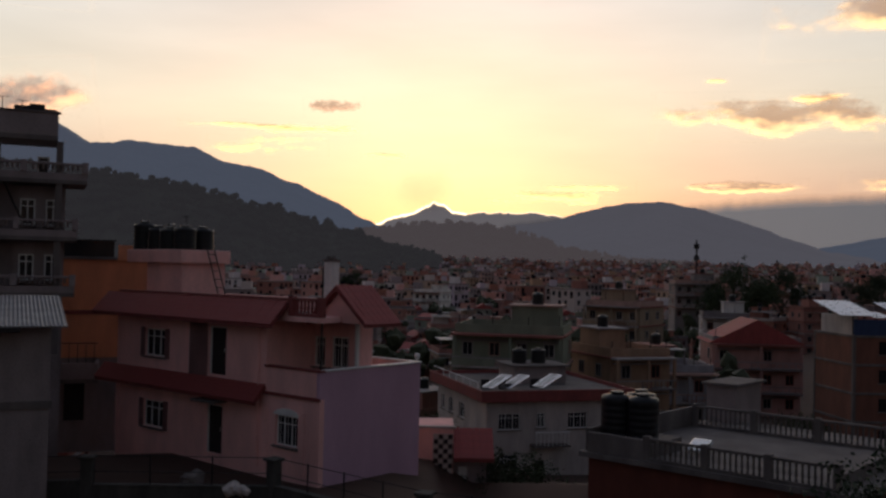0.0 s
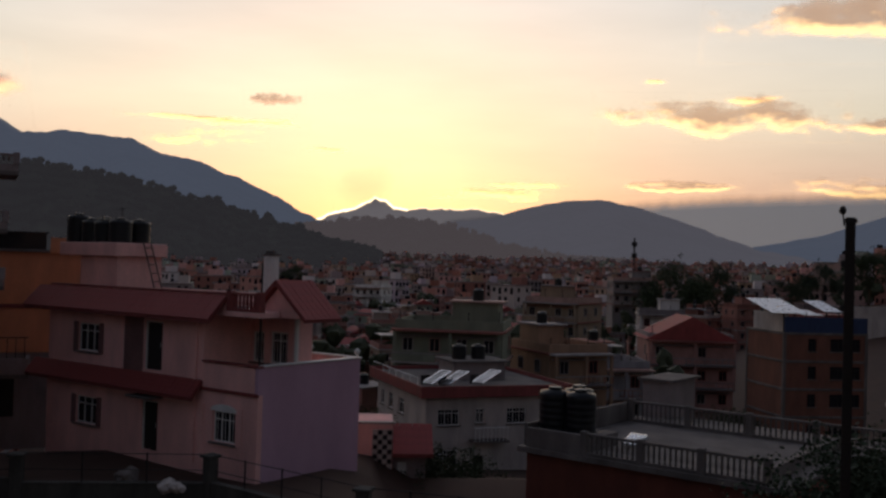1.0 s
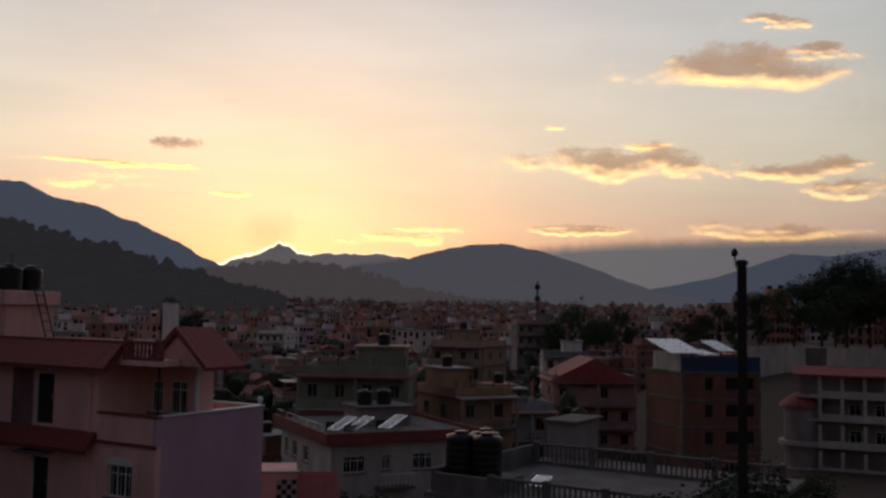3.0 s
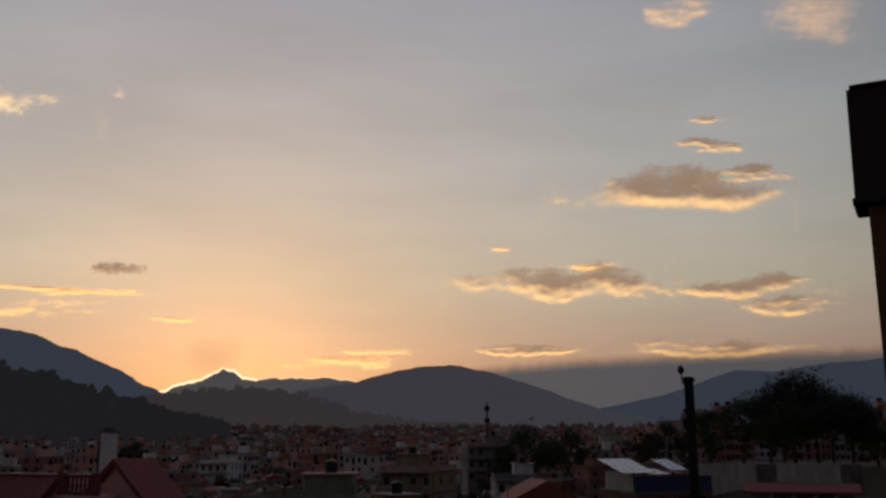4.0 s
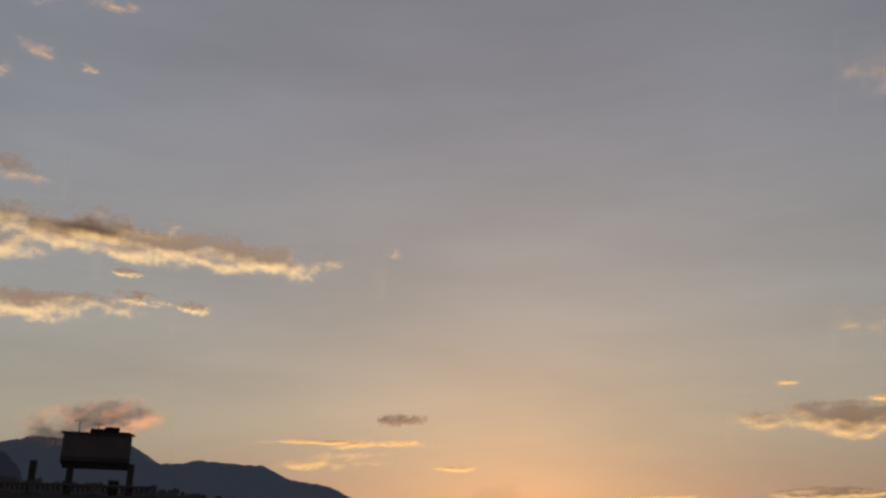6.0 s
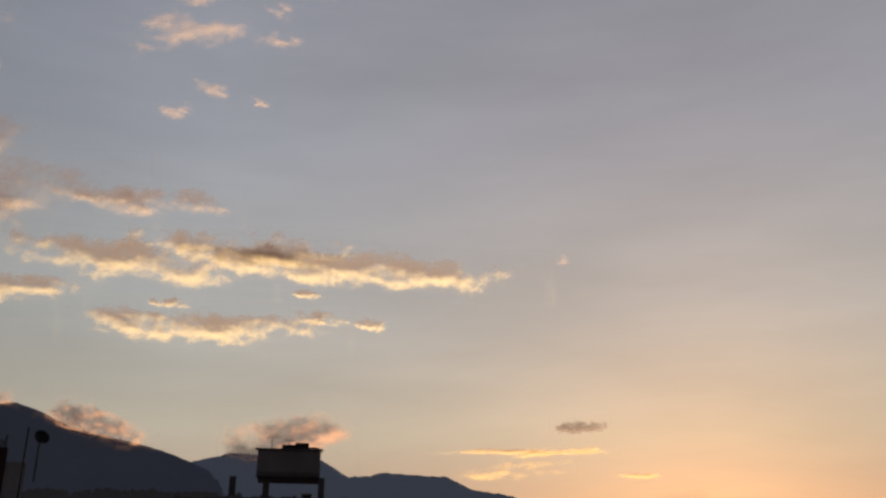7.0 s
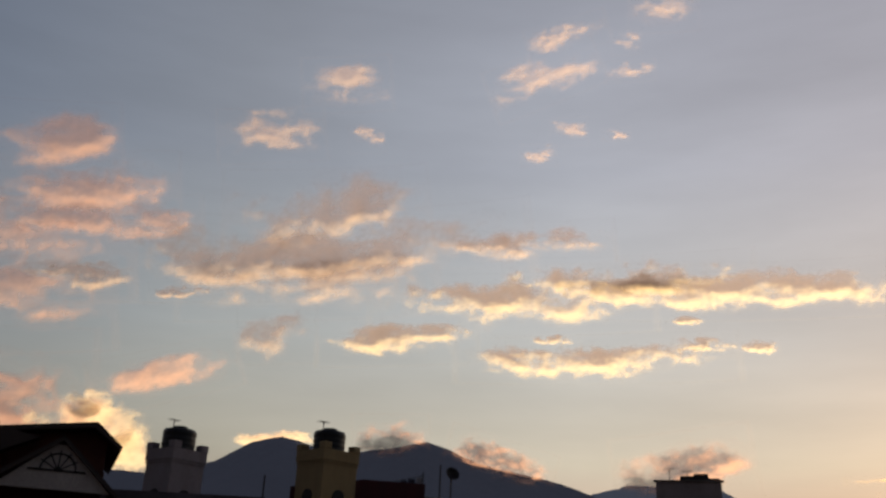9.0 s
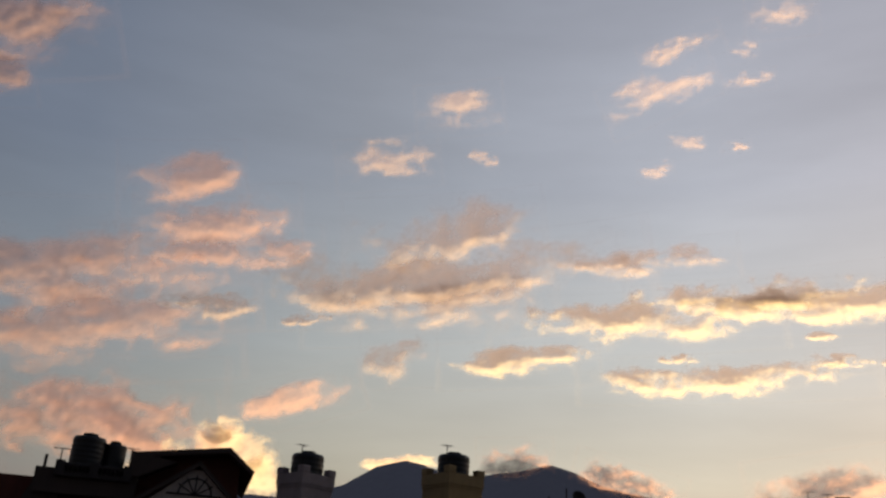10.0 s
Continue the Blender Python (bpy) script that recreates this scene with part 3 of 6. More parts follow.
def balustrade(parent, x0, x1, y, z, height=0.95, gap=0.2, posts=2.4, mat=CONCRETE, base=True):
    """A rail on turned balusters between square posts, along x."""
    post_mesh = None
    n = max(int((x1 - x0) / posts), 1)
    for i in range(n + 1):
        px = x0 + (x1 - x0) * i / n
        if post_mesh is None:
            bm = boxed(-0.13, 0.13, -0.13, 0.13, 0, height + 0.06, 0.015)
            post_mesh = part("post", bm, mat, parent)
            post_mesh.matrix_basis = pose(px, y, z)
        else:
            again("post", post_mesh, parent, pose(px, y, z))
    part("handrail", boxed(x0, x1, y - 0.09, y + 0.09, z + height - 0.1, z + height, 0.015), mat, parent)
    if base:
        part("plinth", boxed(x0, x1, y - 0.1, y + 0.1, z, z + 0.12, 0.01), mat, parent)
    count = int((x1 - x0) / gap)
    bal = None
    hh = height - 0.22
    for i in range(count):
        bx = x0 + (i + 0.5) * (x1 - x0) / count
        if min(abs(bx - (x0 + (x1 - x0) * k / n)) for k in range(n + 1)) < 0.18:
            continue
        if bal is None:
            bal = part("baluster", lathe(bmesh.new(), [(0.05, 0), (0.05, 0.06), (0.03, 0.1), (0.06, hh * 0.35), (0.035, hh * 0.75), (0.05, hh - 0.05), (0.05, hh)], 6), mat, parent, smooth=True)
            bal.matrix_basis = pose(bx, y, z + 0.12)
        else:
            again("baluster", bal, parent, pose(bx, y, z + 0.12))


def lay_tiles(parent, x0, x1, y0, z0, y1, z1, rows, name="roof_tile", mat=RED_TILE):
    """Overlapping courses of tiles from the eave (y0, z0) up to (y1, z1), each a piece of its own on one mesh."""
    d = Vector((0, y1 - y0, z1 - z0))
    tilt = math.degrees(math.atan2(d.z, d.y))
    n = max(int(round((x1 - x0) / 0.3)), 1)
    w, run = (x1 - x0) / n, d.length / rows
    bm = bmesh.new()
    box(bm, 0, w * 0.95, 0, run * 1.12, 0.0, 0.035)
    for v in bm.verts:
        if v.co.y < 0.01 and v.co.z > 0.01:
            v.co.z += 0.02
    first = None
    for k in range(rows):
        p = Vector((0, y0, z0)) + d * (k / rows)
        for i in range(n):
            m = pose(x0 + i * w, p.y, p.z, tilt + 3.0, random.uniform(-0.8, 0.8), random.uniform(-0.8, 0.8)) @ pose(0, 0, 0.02 + 0.01 * random.random())
            if first is None:
                first = part(name, bm, mat, parent)
                first.matrix_basis = m
            else:
                again(name, first, parent, m)


def tile_slope(parent, x0, x1, y0, z0, y1, z1, rows=4, mat=RED_TILE):
    """A sloping tiled skirt on its deck."""
    under = bmesh.new()
    t = 0.12
    vs = [under.verts.new(c) for c in ((x0, y0, z0 - t), (x1, y0, z0 - t), (x1, y1, z1 - t), (x0, y1, z1 - t), (x0, y0, z0), (x1, y0, z0), (x1, y1, z1), (x0, y1, z1))]
    for f in ((0, 3, 2, 1), (4, 5, 6, 7), (0, 1, 5, 4), (1, 2, 6, 5), (2, 3, 7, 6), (3, 0, 4, 7)):
        under.faces.new([vs[i] for i in f])
    eave = part("eave", under, DARK_RED, parent)
    lay_tiles(eave, x0, x1, y0, z0, y1, z1, rows, mat=mat)
    return eave


def dish(m, r=0.4):
    e = thing("satellite_dish", m, "dark satellite dish on a roof pole", "satellite dish", "satellite dishes")
    part("pole", rod(bmesh.new(), (0, 0, 0), (0, 0, 1.6), 0.03), STEEL, e)
    bm = lathe(bmesh.new(), [(0.02, 0.0), (r * 0.5, 0.04), (r * 0.85, 0.11), (r, 0.17), (r * 1.02, 0.17), (r * 0.8, 0.07), (r * 0.45, -0.01)], 18)
    o = part("reflector", bm, STEEL, e, smooth=True)
    o.matrix_basis = pose(0, -0.05, 1.65, 65, 0, 20)
    part("feed_arm", rod(bmesh.new(), (0, -0.05, 1.55), (0.12, -0.5, 1.7), 0.012, seg=6), STEEL, e)


def aerial(m, h=1.6):
    e = thing("tv_aerial", m, "thin metal aerial standing on a roof", "aerial", "roof aerials")
    part("mast", rod(bmesh.new(), (0, 0, 0), (0, 0, h), 0.02, seg=6), STEEL, e)
    part("boom", rod(bmesh.new(), (-0.25, 0, h), (0.25, 0, h), 0.012, seg=6), STEEL, e)
    for i in range(4):
        part("element", rod(bmesh.new(), (-0.2 + 0.13 * i, -0.2, h), (-0.2 + 0.13 * i, 0.2, h), 0.008, seg=5), STEEL, e)


# ---- pink house ----
def pink_house():
    e = thing("pink_house", pose(-15.06, 44.45, 0, 0, 0, -39.9), "two-storey pink house with red tiled skirts, its side wall coloured lilac for shade", "house")
    L, D = 14.0, 5.8
    holes = [(2.3, 3.9, 3.85, 5.1), (7.1, 8.25, 3.42, 5.45), (2.3, 3.9, 0.65, 1.85), (7.05, 8.1, 0.1, 2.15), (11.5, 12.8, 1.0, 2.2)]
    bm = wall_with_holes(bmesh.new(), L, -1.5, 3.0, 0.25, [h for h in holes if h[2] < 3])
    part("front_wall", bm, PINK_WALL, e)
    up = wall_with_holes(bmesh.new(), 10.85, 3.0, 5.9, 0.25, [h for h in holes if h[2] > 3])
    part("upper_wall", up, PINK_WALL, e)
    # dark sheet on the flat wall paints the shade of a recess
    part("recess_shade", boxed(5.7, 7.0, -0.02, 0.0, 3.3, 5.75), UMBER, e, "strip coloured dark as the shade of a recess beside the upper door")
    back = wall_with_holes(bmesh.new(), 2.6, 3.0, 5.9, 0.25, [(0.05, 0.75, 0.0 + 3.9, 5.15), (1.1, 2.1, 3.9, 5.2)])
    part("terrace_wall", back, PINK_WALL, e).matrix_basis = pose(10.85, 2.5, 0)
    part("inner_wall", boxed(10.6, 10.85, 0.25, 2.5, 3.0, 5.9), PINK_WALL, e)
    part("side_wall", boxed(13.75, 14.0, 0.25, 5.8, -1.8, 3.0), SHADED_PINK_WALL, e, "blind pink side wall coloured lilac for its shade")
    part("side_parapet", boxed(13.82, 14.0, 0.0, 5.8, 3.0, 4.05), SHADED_PINK_WALL, e)
    part("side_wall", boxed(13.2, 13.45, 2.75, 3.4, 3.0, 5.9), PINK_WALL, e)
    part("rear_wall", boxed(7.8, 13.2, 3.2, 3.4, 3.0, 5.9), PINK_WALL, e)
    part("left_wall", boxed(0, 0.25, 0.25, 3.4, -1.5, 5.9), PINK_WALL, e)
    part("rear_wall", boxed(0.25, 13.75, D - 0.25, D, -1.5, 3.0), PINK_WALL, e)
    part("terrace_parapet", boxed(10.86, 13.8, 0.0, 0.18, 3.05, 4.02), PINK_WALL, e)
    part("coping", boxed(10.8, 14.05, -0.06, 0.24, 4.02, 4.1, 0.01), DARK_RED, e)
    part("coping", boxed(13.76, 14.06, 0.24, 5.85, 4.05, 4.12, 0.01), WHITE_PAINT, e, "pale coping along the parapet")
    part("coping", boxed(11.0, 13.76, 5.65, 5.85, 4.05, 4.12, 0.01), WHITE_PAINT, e)
    part("terrace_parapet", boxed(11.0, 13.76, 5.67, 5.82, 3.05, 4.05), PINK_WALL, e)
    part("floor_band", boxed(10.8, 14.06, -0.08, 0.0, 2.92, 3.05, 0.01), DARK_RED, e)
    part("floor_slab", boxed(0.25, 13.75, 0.25, D - 0.25, 2.8, 3.0), CONCRETE, e)
    part("roof_slab", boxed(0.0, 10.85, 0.0, 3.5, 5.9, 6.1), CONCRETE, e)
    part("roof_slab", boxed(10.85, 13.4, 1.0, 3.5, 5.9, 6.1), PINK_WALL, e)
    part("roof_parapet", boxed(0, 12.0, 0.05, 0.22, 6.1, 6.72), PINK_WALL, e)
    part("balcony_slab", boxed(10.85, 13.95, 0.0, 1.0, 5.9, 6.1), PINK_WALL, e)
    part("roof_coping", boxed(-0.05, 12.05, 0.0, 0.27, 6.72, 6.8, 0.01), DARK_RED, e)
    part("roof_parapet", boxed(0, 10.8, 3.3, 3.5, 6.1, 6.7), PINK_WALL, e)
    tile_slope(e, -0.9, 12.05, -0.8, 5.75, 0.04, 6.62)
    tile_slope(e, -1.0, 10.85, -0.55, 2.62, -0.01, 3.25)
    for x in (0.0, 10.7, 12.9):
        part("corner_post", boxed(x, x + 0.3, -0.04, 0.0, 0, 2.4), PINK_WALL, e)
    # windows and doors
    window(e, 2.3, 3.85, 1.6, 1.25, lights=3)
    window(e, 2.3, 0.65, 1.6, 1.2, lights=3)
    window(e, 11.5, 1.0, 1.3, 1.2, lights=3, grille=True)
    for x, z, h in ((2.0, 3.8, 1.35), (3.9, 3.8, 1.35), (2.0, 0.6, 1.3), (3.9, 0.6, 1.3)):
        part("shutter", boxed(x, x + 0.3, -0.06, 0.0, z, z + h, 0.01), UMBER, e)
    window(e, 10.9, 3.9, 0.7, 1.25, y=2.5, lights=2, grille=True)
    window(e, 11.95, 3.9, 1.0, 1.3, y=2.5, lights=2, grille=True)
    arch = bmesh.new()
    pts = [(1.15 * math.cos(a) * 0.65 + 12.15, 2.2 + 0.28 * math.sin(a)) for a in [math.pi * k / 10 for k in range(11)]]
    prism(arch, pts, -0.05, 0.0)
    part("window_arch", arch, WHITE_PAINT, e)
    for x, z, w, h in ((7.1, 3.42, 1.15, 2.03), (7.05, 0.1, 1.05, 2.05)):
        d = part("door", boxed(0.06, w - 0.06, 0.12, 0.17, 0, h - 0.06), STEEL, e, "dark door in a white frame")
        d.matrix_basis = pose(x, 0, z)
        fr = bmesh.new()
        box(fr, 0, 0.06, 0.05, 0.2, 0, h)
        box(fr, w - 0.06, w, 0.05, 0.2, 0, h)
        box(fr, 0.06, w - 0.06, 0.05, 0.2, h - 0.06, h)
        part("door_frame", fr, WHITE_PAINT, d)
        part("handle", rod(bmesh.new(), (w - 0.18, 0.07, 0.95), (w - 0.18, 0.07, 1.15), 0.015, seg=6), TIN, d)
    part("door_canopy", boxed(6.8, 8.4, -0.7, 0.0, 2.3, 2.4, 0.02), CONCRETE, e)
    # porch gable over the terrace
    g = prism(bmesh.new(), [(-1.15, 0), (1.15, 0), (0, 1.0)], 0, 0.15)
    part("gable_wall", g, PINK_WALL, e).matrix_basis = pose(13.35, 1.6, 6.1)
    part("porch_beam", boxed(12.1, 14.5, 1.6, 2.5, 5.85, 6.1), PINK_WALL, e)
    for sgn in (-1, 1):
        sl = bmesh.new()
        prism(sl, [(sgn * 1.65, -0.32), (sgn * 1.65, -0.24), (0, 1.2), (0, 1.08)], 0.72, 2.8)
        deck = part("roof_deck", sl, DARK_RED, e)
        deck.matrix_basis = pose(13.35, 0.6, 6.05)
        side = part("tile_batten", boxed(-1.05, 1.03, -0.02, 0.02, 0, 0.03), DARK_RED, deck)
        side.matrix_basis = pose(sgn * 1.65, 1.76, -0.24, 0, 0, 90 * sgn)
        lay_tiles(deck, -1.04, 1.04, 0, 0, 1.65, 1.44, 5)
        for o in deck.children:
            if o.name.startswith("roof_tile"):
                o.matrix_basis = pose(sgn * 1.65, 1.76, -0.24, 0, 0, 90 * sgn) @ o.matrix_basis
    part("porch_column", lathe(bmesh.new(), [(0.1, 0), (0.09, 1.2), (0.1, 2.85)], 10), WHITE_PAINT, e, "round white column").matrix_basis = pose(13.6, 2.35, 3.0)
    part("drain_pipe", rod(bmesh.new(), (10.45, -0.06, 0), (10.45, -0.06, 5.8), 0.04), PINK_WALL, e)
    ch = part("chimney", boxed(11.1, 11.55, 2.8, 3.25, 6.1, 8.3), WHITE_PAINT, e, "pale plastered chimney block")
    part("chimney_cap", boxed(11.04, 11.61, 2.74, 3.31, 8.3, 8.38, 0.01), CONCRETE, ch)
    for x in (11.1, 11.27, 11.44):
        part("chimney_pot", boxed(x, x + 0.1, 2.9, 3.05, 8.38, 8.5), CONCRETE, ch)
    balustrade(e, 12.2, 13.85, 0.12, 6.1, 0.72, 0.2, 1.6, DARK_RED)
    part("stair_head", boxed(0.9, 3.7, 0.9, 3.3, 6.1, 8.1), PINK_WALL, e)
    part("tank_slab", boxed(-0.4, 4.0, 0.6, 3.4, 8.1, 8.72, 0.03), PINK_WALL, e, "overhanging pink slab that carries the tanks")
    lad = bmesh.new()
    for y in (2.0, 2.4):
        rod(lad, (5.2, y, 6.1), (4.05, y, 8.75), 0.03, seg=6)
    for k in range(7):
        s = k / 7
        rod(lad, (5.2 - 1.15 * s, 2.0, 6.1 + 2.65 * s + 0.15), (5.2 - 1.15 * s, 2.4, 6.1 + 2.65 * s + 0.15), 0.02, seg=5)
    part("ladder", lad, STEEL, e)
    for x, y in ((13.9, 5.7), (11.1, 5.75)):
        o = part("globe_lamp", lathe(bmesh.new(), [(0.04, 0), (0.04, 0.08), (0.1, 0.14), (0.13, 0.22), (0.1, 0.31), (0.03, 0.35)], 12), WHITE_PAINT, e, "round white globe on the parapet", smooth=True)
        o.matrix_basis = pose(x, y, 4.12)
    m = e.matrix_basis
    for x, y, h in ((0.15, 1.2, 1.3), (1.25, 1.25, 1.05), (2.3, 1.2, 1.0), (3.35, 1.25, 1.05), (0.4, 2.5, 1.2), (1.7, 2.5, 1.05), (3.0, 2.5, 1.05)):
        water_tank(m @ pose(x, y, 8.72), 0.52, h)
    aerial(m @ pose(2.5, 1.9, 8.72), 1.6)
    a = thing("utility_pole", m @ pose(13.6, 0.4, 3.0), "thin dark pole on the terrace of the pink house", "pole")
    part("shaft", rod(bmesh.new(), (0, 0, 0), (0, 0, 5.0), 0.05, 0.035), STEEL, a)


pink_house()


# ---- orange house and the tall grey house ----
def orange_house():
    e = thing("orange_house", spot(-18.4, 53.0), "plain orange plastered house behind the pink house", "house")
    part("wall", boxed(-3.8, 3.4, 0, 8, 3.0, 8.2), ORANGE_WALL, e)
    part("lower_wall", boxed(-3.75, 3.35, 0.05, 7.95, -2, 3.0), GREY_WALL, e, "bare cement lower storey")
    part("lower_door", boxed(-2.9, -1.9, 0.0, 0.05, -0.3, 1.8), STEEL, e)
    part("wall", boxed(-0.4, 3.4, -0.2, 7, 8.2, 9.0), ORANGE_WALL, e)
    part("roof_slab", boxed(-4.0, -0.4, -0.25, 8.1, 8.2, 8.35, 0.02), CONCRETE, e)
    part("floor_band", boxed(-3.85, 3.45, -0.06, 0.0, 5.3, 5.5), DARK_RED, e)
    part("screen", boxed(-3.6, -0.6, 0.2, 0.26, 8.35, 9.2), GLASS, e, "dark glass screen on the roof edge")
    part("screen_rail", boxed(-3.7, -0.5, 0.12, 0.32, 9.2, 9.27), STEEL, e)
    part("balcony", boxed(-4.4, -1.2, -2.2, 0, 1.9, 2.1), CONCRETE, e)
    part("balcony_wall", boxed(-4.4, -1.2, -2.2, -2.05, 2.1, 2.9), GREY_WALL, e)
    part("balcony_wall", boxed(-1.35, -1.2, -2.05, 0, 2.1, 2.9), GREY_WALL, e)
    for i in range(8):
        part("rail_bar", rod(bmesh.new(), (-4.2 + i * 0.4, -2.1, 2.9), (-4.2 + i * 0.4, -2.1, 3.9), 0.02, seg=6), STEEL, e)
    part("rail", boxed(-4.3, -1.25, -2.13, -2.07, 3.9, 3.95), STEEL, e)
    window(e, 0.2, 3.2, 1.1, 1.2, y=-0.16, lights=2)


orange_house()


def tall_house():
    e = thing("tall_house", spot(-22.9, 44.0), "tall grey concrete house with stacked balconies", "house")
    levels = ((6.55, -0.05), (9.0, 0.0), (11.5, 0.35))
    part("wall", boxed(-6, -1.2, 1.4, 8, -2, 11.5), GREY_WALL, e)
    for z, out in levels:
        part("balcony_slab", boxed(-6, 1.4 + out, 0, 3, z - 0.05, z + 0.12), CONCRETE, e)
        part("balcony_wall", boxed(-6, 1.4 + out, 0, 0.12, z + 0.12, z + 0.42), GREY_WALL, e)
        part("balcony_wall", boxed(1.28 + out, 1.4 + out, 0.12, 3, z + 0.12, z + 0.85), GREY_WALL, e)
        balustrade(e, -5.8, 1.3 + out, 0.06, z + 0.42, 0.45, 0.2, 2.2, GREY_WALL, False)
    part("wall", boxed(-1.2, 0.9, 1.2, 7, -2, 11.4), GREY_WALL, e)
    for x in (-3.4, -1.9, 0.6):
        part("column", boxed(x - 0.14, x + 0.14, 0.1, 0.38, 4.0, 13.3), CONCRETE, e)
    for z in (7.4, 9.85):
        for x in (-0.95, 0.1):
            window(e, x, z - 0.2, 0.62, 1.15, y=1.1, lights=2, deep=0.0)
        window(e, -2.6, z - 0.2, 0.7, 1.2, y=1.3, lights=2, deep=0.0)
    window(e, -0.3, 12.0 - 0.1, 0.5, 0.8, y=1.1, lights=1, deep=0.0)
    part("stair_rail", rod(bmesh.new(), (-1.8, 0.3, 11.9), (-0.9, 0.6, 9.9), 0.05), STEEL, e)
    part("tank_platform", boxed(-2.35, 0.5, -0.2, 2.6, 13.3, 13.5), CONCRETE, e)
    part("platform_wall", boxed(-2.35, 0.5, -0.2, -0.05, 13.5, 14.47), GREY_WALL, e)
    part("platform_wall", boxed(0.35, 0.5, -0.05, 2.6, 13.5, 14.45), GREY_WALL, e)
    part("platform_wall", boxed(-2.35, -2.2, -0.05, 2.6, 13.5, 14.3), GREY_WALL, e)
    part("platform_coping", boxed(-2.45, 0.6, -0.28, 0.0, 14.47, 14.55, 0.01), CONCRETE, e)
    for x, h in ((-1.3, 0.75), (-0.7, 0.85), (-0.2, 0.65)):
        part("stored_load", boxed(x, x + 0.65, 0.5, 1.5, 13.5, 14.3 + h - 0.2, 0.05), STEEL, e, "dark load stacked on the platform")
    aerial(e.matrix_basis @ pose(-1.75, 0.2, 13.5), 1.6)
    aerial(e.matrix_basis @ pose(-1.0, 1.8, 13.5), 1.75)


tall_house()


def tin_roofed_house():
    e = thing("tin_roofed_house", spot(-24.6, 33.0), "low grey cement house with a shallow tin roof", "house")
    part("wall", boxed(-6, 1.35, 0.4, 7, -1, 5.9), GREY_WALL, e)
    part("floor_band", boxed(-6, 1.42, 0.32, 0.4, 3.2, 3.45), CONCRETE, e)
    bm = bmesh.new()
    n = 240
    rows = [[], []]
    for k, (y, z) in enumerate(((-0.3, 5.95), (5.5, 6.75))):
        for i in range(n + 1):
            x = -6.2 + 8.0 * i / n
            rows[k].append(bm.verts.new((x, y, z + 0.03 * math.sin(i * 1.57))))
    for i in range(n):
        bm.faces.new((rows[0][i], rows[0][i + 1], rows[1][i + 1], rows[1][i]))
    o = part("tin_roof", bm, TIN_OLD, e, "pale corrugated tin roof")
    o.modifiers.new("thick", "SOLIDIFY").thickness = 0.04
    part("gutter", boxed(-6.2, 0.4, -0.4, -0.28, 5.75, 5.9), STEEL, e)
    window(e, -1.55, 4.6, 0.9, 0.95, y=0.32, lights=2)
    window(e, -3.4, 1.2, 0.9, 1.0, y=0.32, lights=2)


tin_roofed_house()


# ---- front yard: fence, wall, rubble ----
def yard():
    p = [Vector((-20, 31.0, 0)), Vector((-12.1, 33.0, 0)), Vector((-5.6, 33.2, 0)), Vector((-0.2, 28.6, 0)), Vector((4.0, 27.0, 0))]
    for k, (a, b) in enumerate(zip(p, p[1:])):
        d = b - a
        e = thing("yard_wall", pose(a.x, a.y, 0, 0, 0, math.degrees(math.atan2(d.y, d.x))), "low dark brick yard wall with wire fence above", "wall", "yard walls")
        n = d.length
        top = (0.35, 0.2, 0.25, 0.0)[k]
        part("base", boxed(0.2, n - 0.2, -0.12, 0.12, -2.5, top), MOSSY, e)
        part("coping", boxed(0.2, n - 0.2, -0.15, 0.15, top, top + 0.08, 0.01), MOSSY, e)
        part("pillar", boxed(-0.2, 0.2, -0.2, 0.2, -2.5, 1.15, 0.02), MOSSY, e)
        part("pillar_cap", boxed(-0.28, 0.28, -0.28, 0.28, 1.15, 1.25, 0.02), MOSSY, e)
        m = int(n / 2.2)
        for i in range(1, m + 1):
            part("fence_post", rod(bmesh.new(), (n * i / (m + 1), 0, top), (n * i / (m + 1), 0, 1.3), 0.03, seg=6), STEEL, e)
        for z in (0.7, 1.25):
            part("fence_wire", rod(bmesh.new(), (0.2, 0, z), (n - 0.2, 0, z), 0.014, seg=5), STEEL, e)
    for x, y, s, mat, lab in ((-8.6, 33.8, 0.38, CONCRETE, "rounded grey boulder in the yard"), (-6.9, 32.4, 0.3, WHITE_WALL, "pale heap of sacks and rubble in the yard")):
        for k in range(1 if mat is CONCRETE else 3):
            bm = bmesh.new()
            bmesh.ops.create_icosphere(bm, subdivisions=3, radius=s * (1 - 0.25 * k))
            for v in bm.verts:
                v.co *= 1 + 0.45 * noise.fractal(v.co * 3.5 + Vector((k, x, 0)), 0.8, 2, 3)
                v.co.z *= 0.8
            o = part("boulder" if mat is CONCRETE else "rubble_sack", bm, mat)
            o.location = (x + 0.3 * k, y - 0.2 * k, 0.22 + 0.1)
            tagged(o, lab, "stone" if mat is CONCRETE else "rubble")


yard()


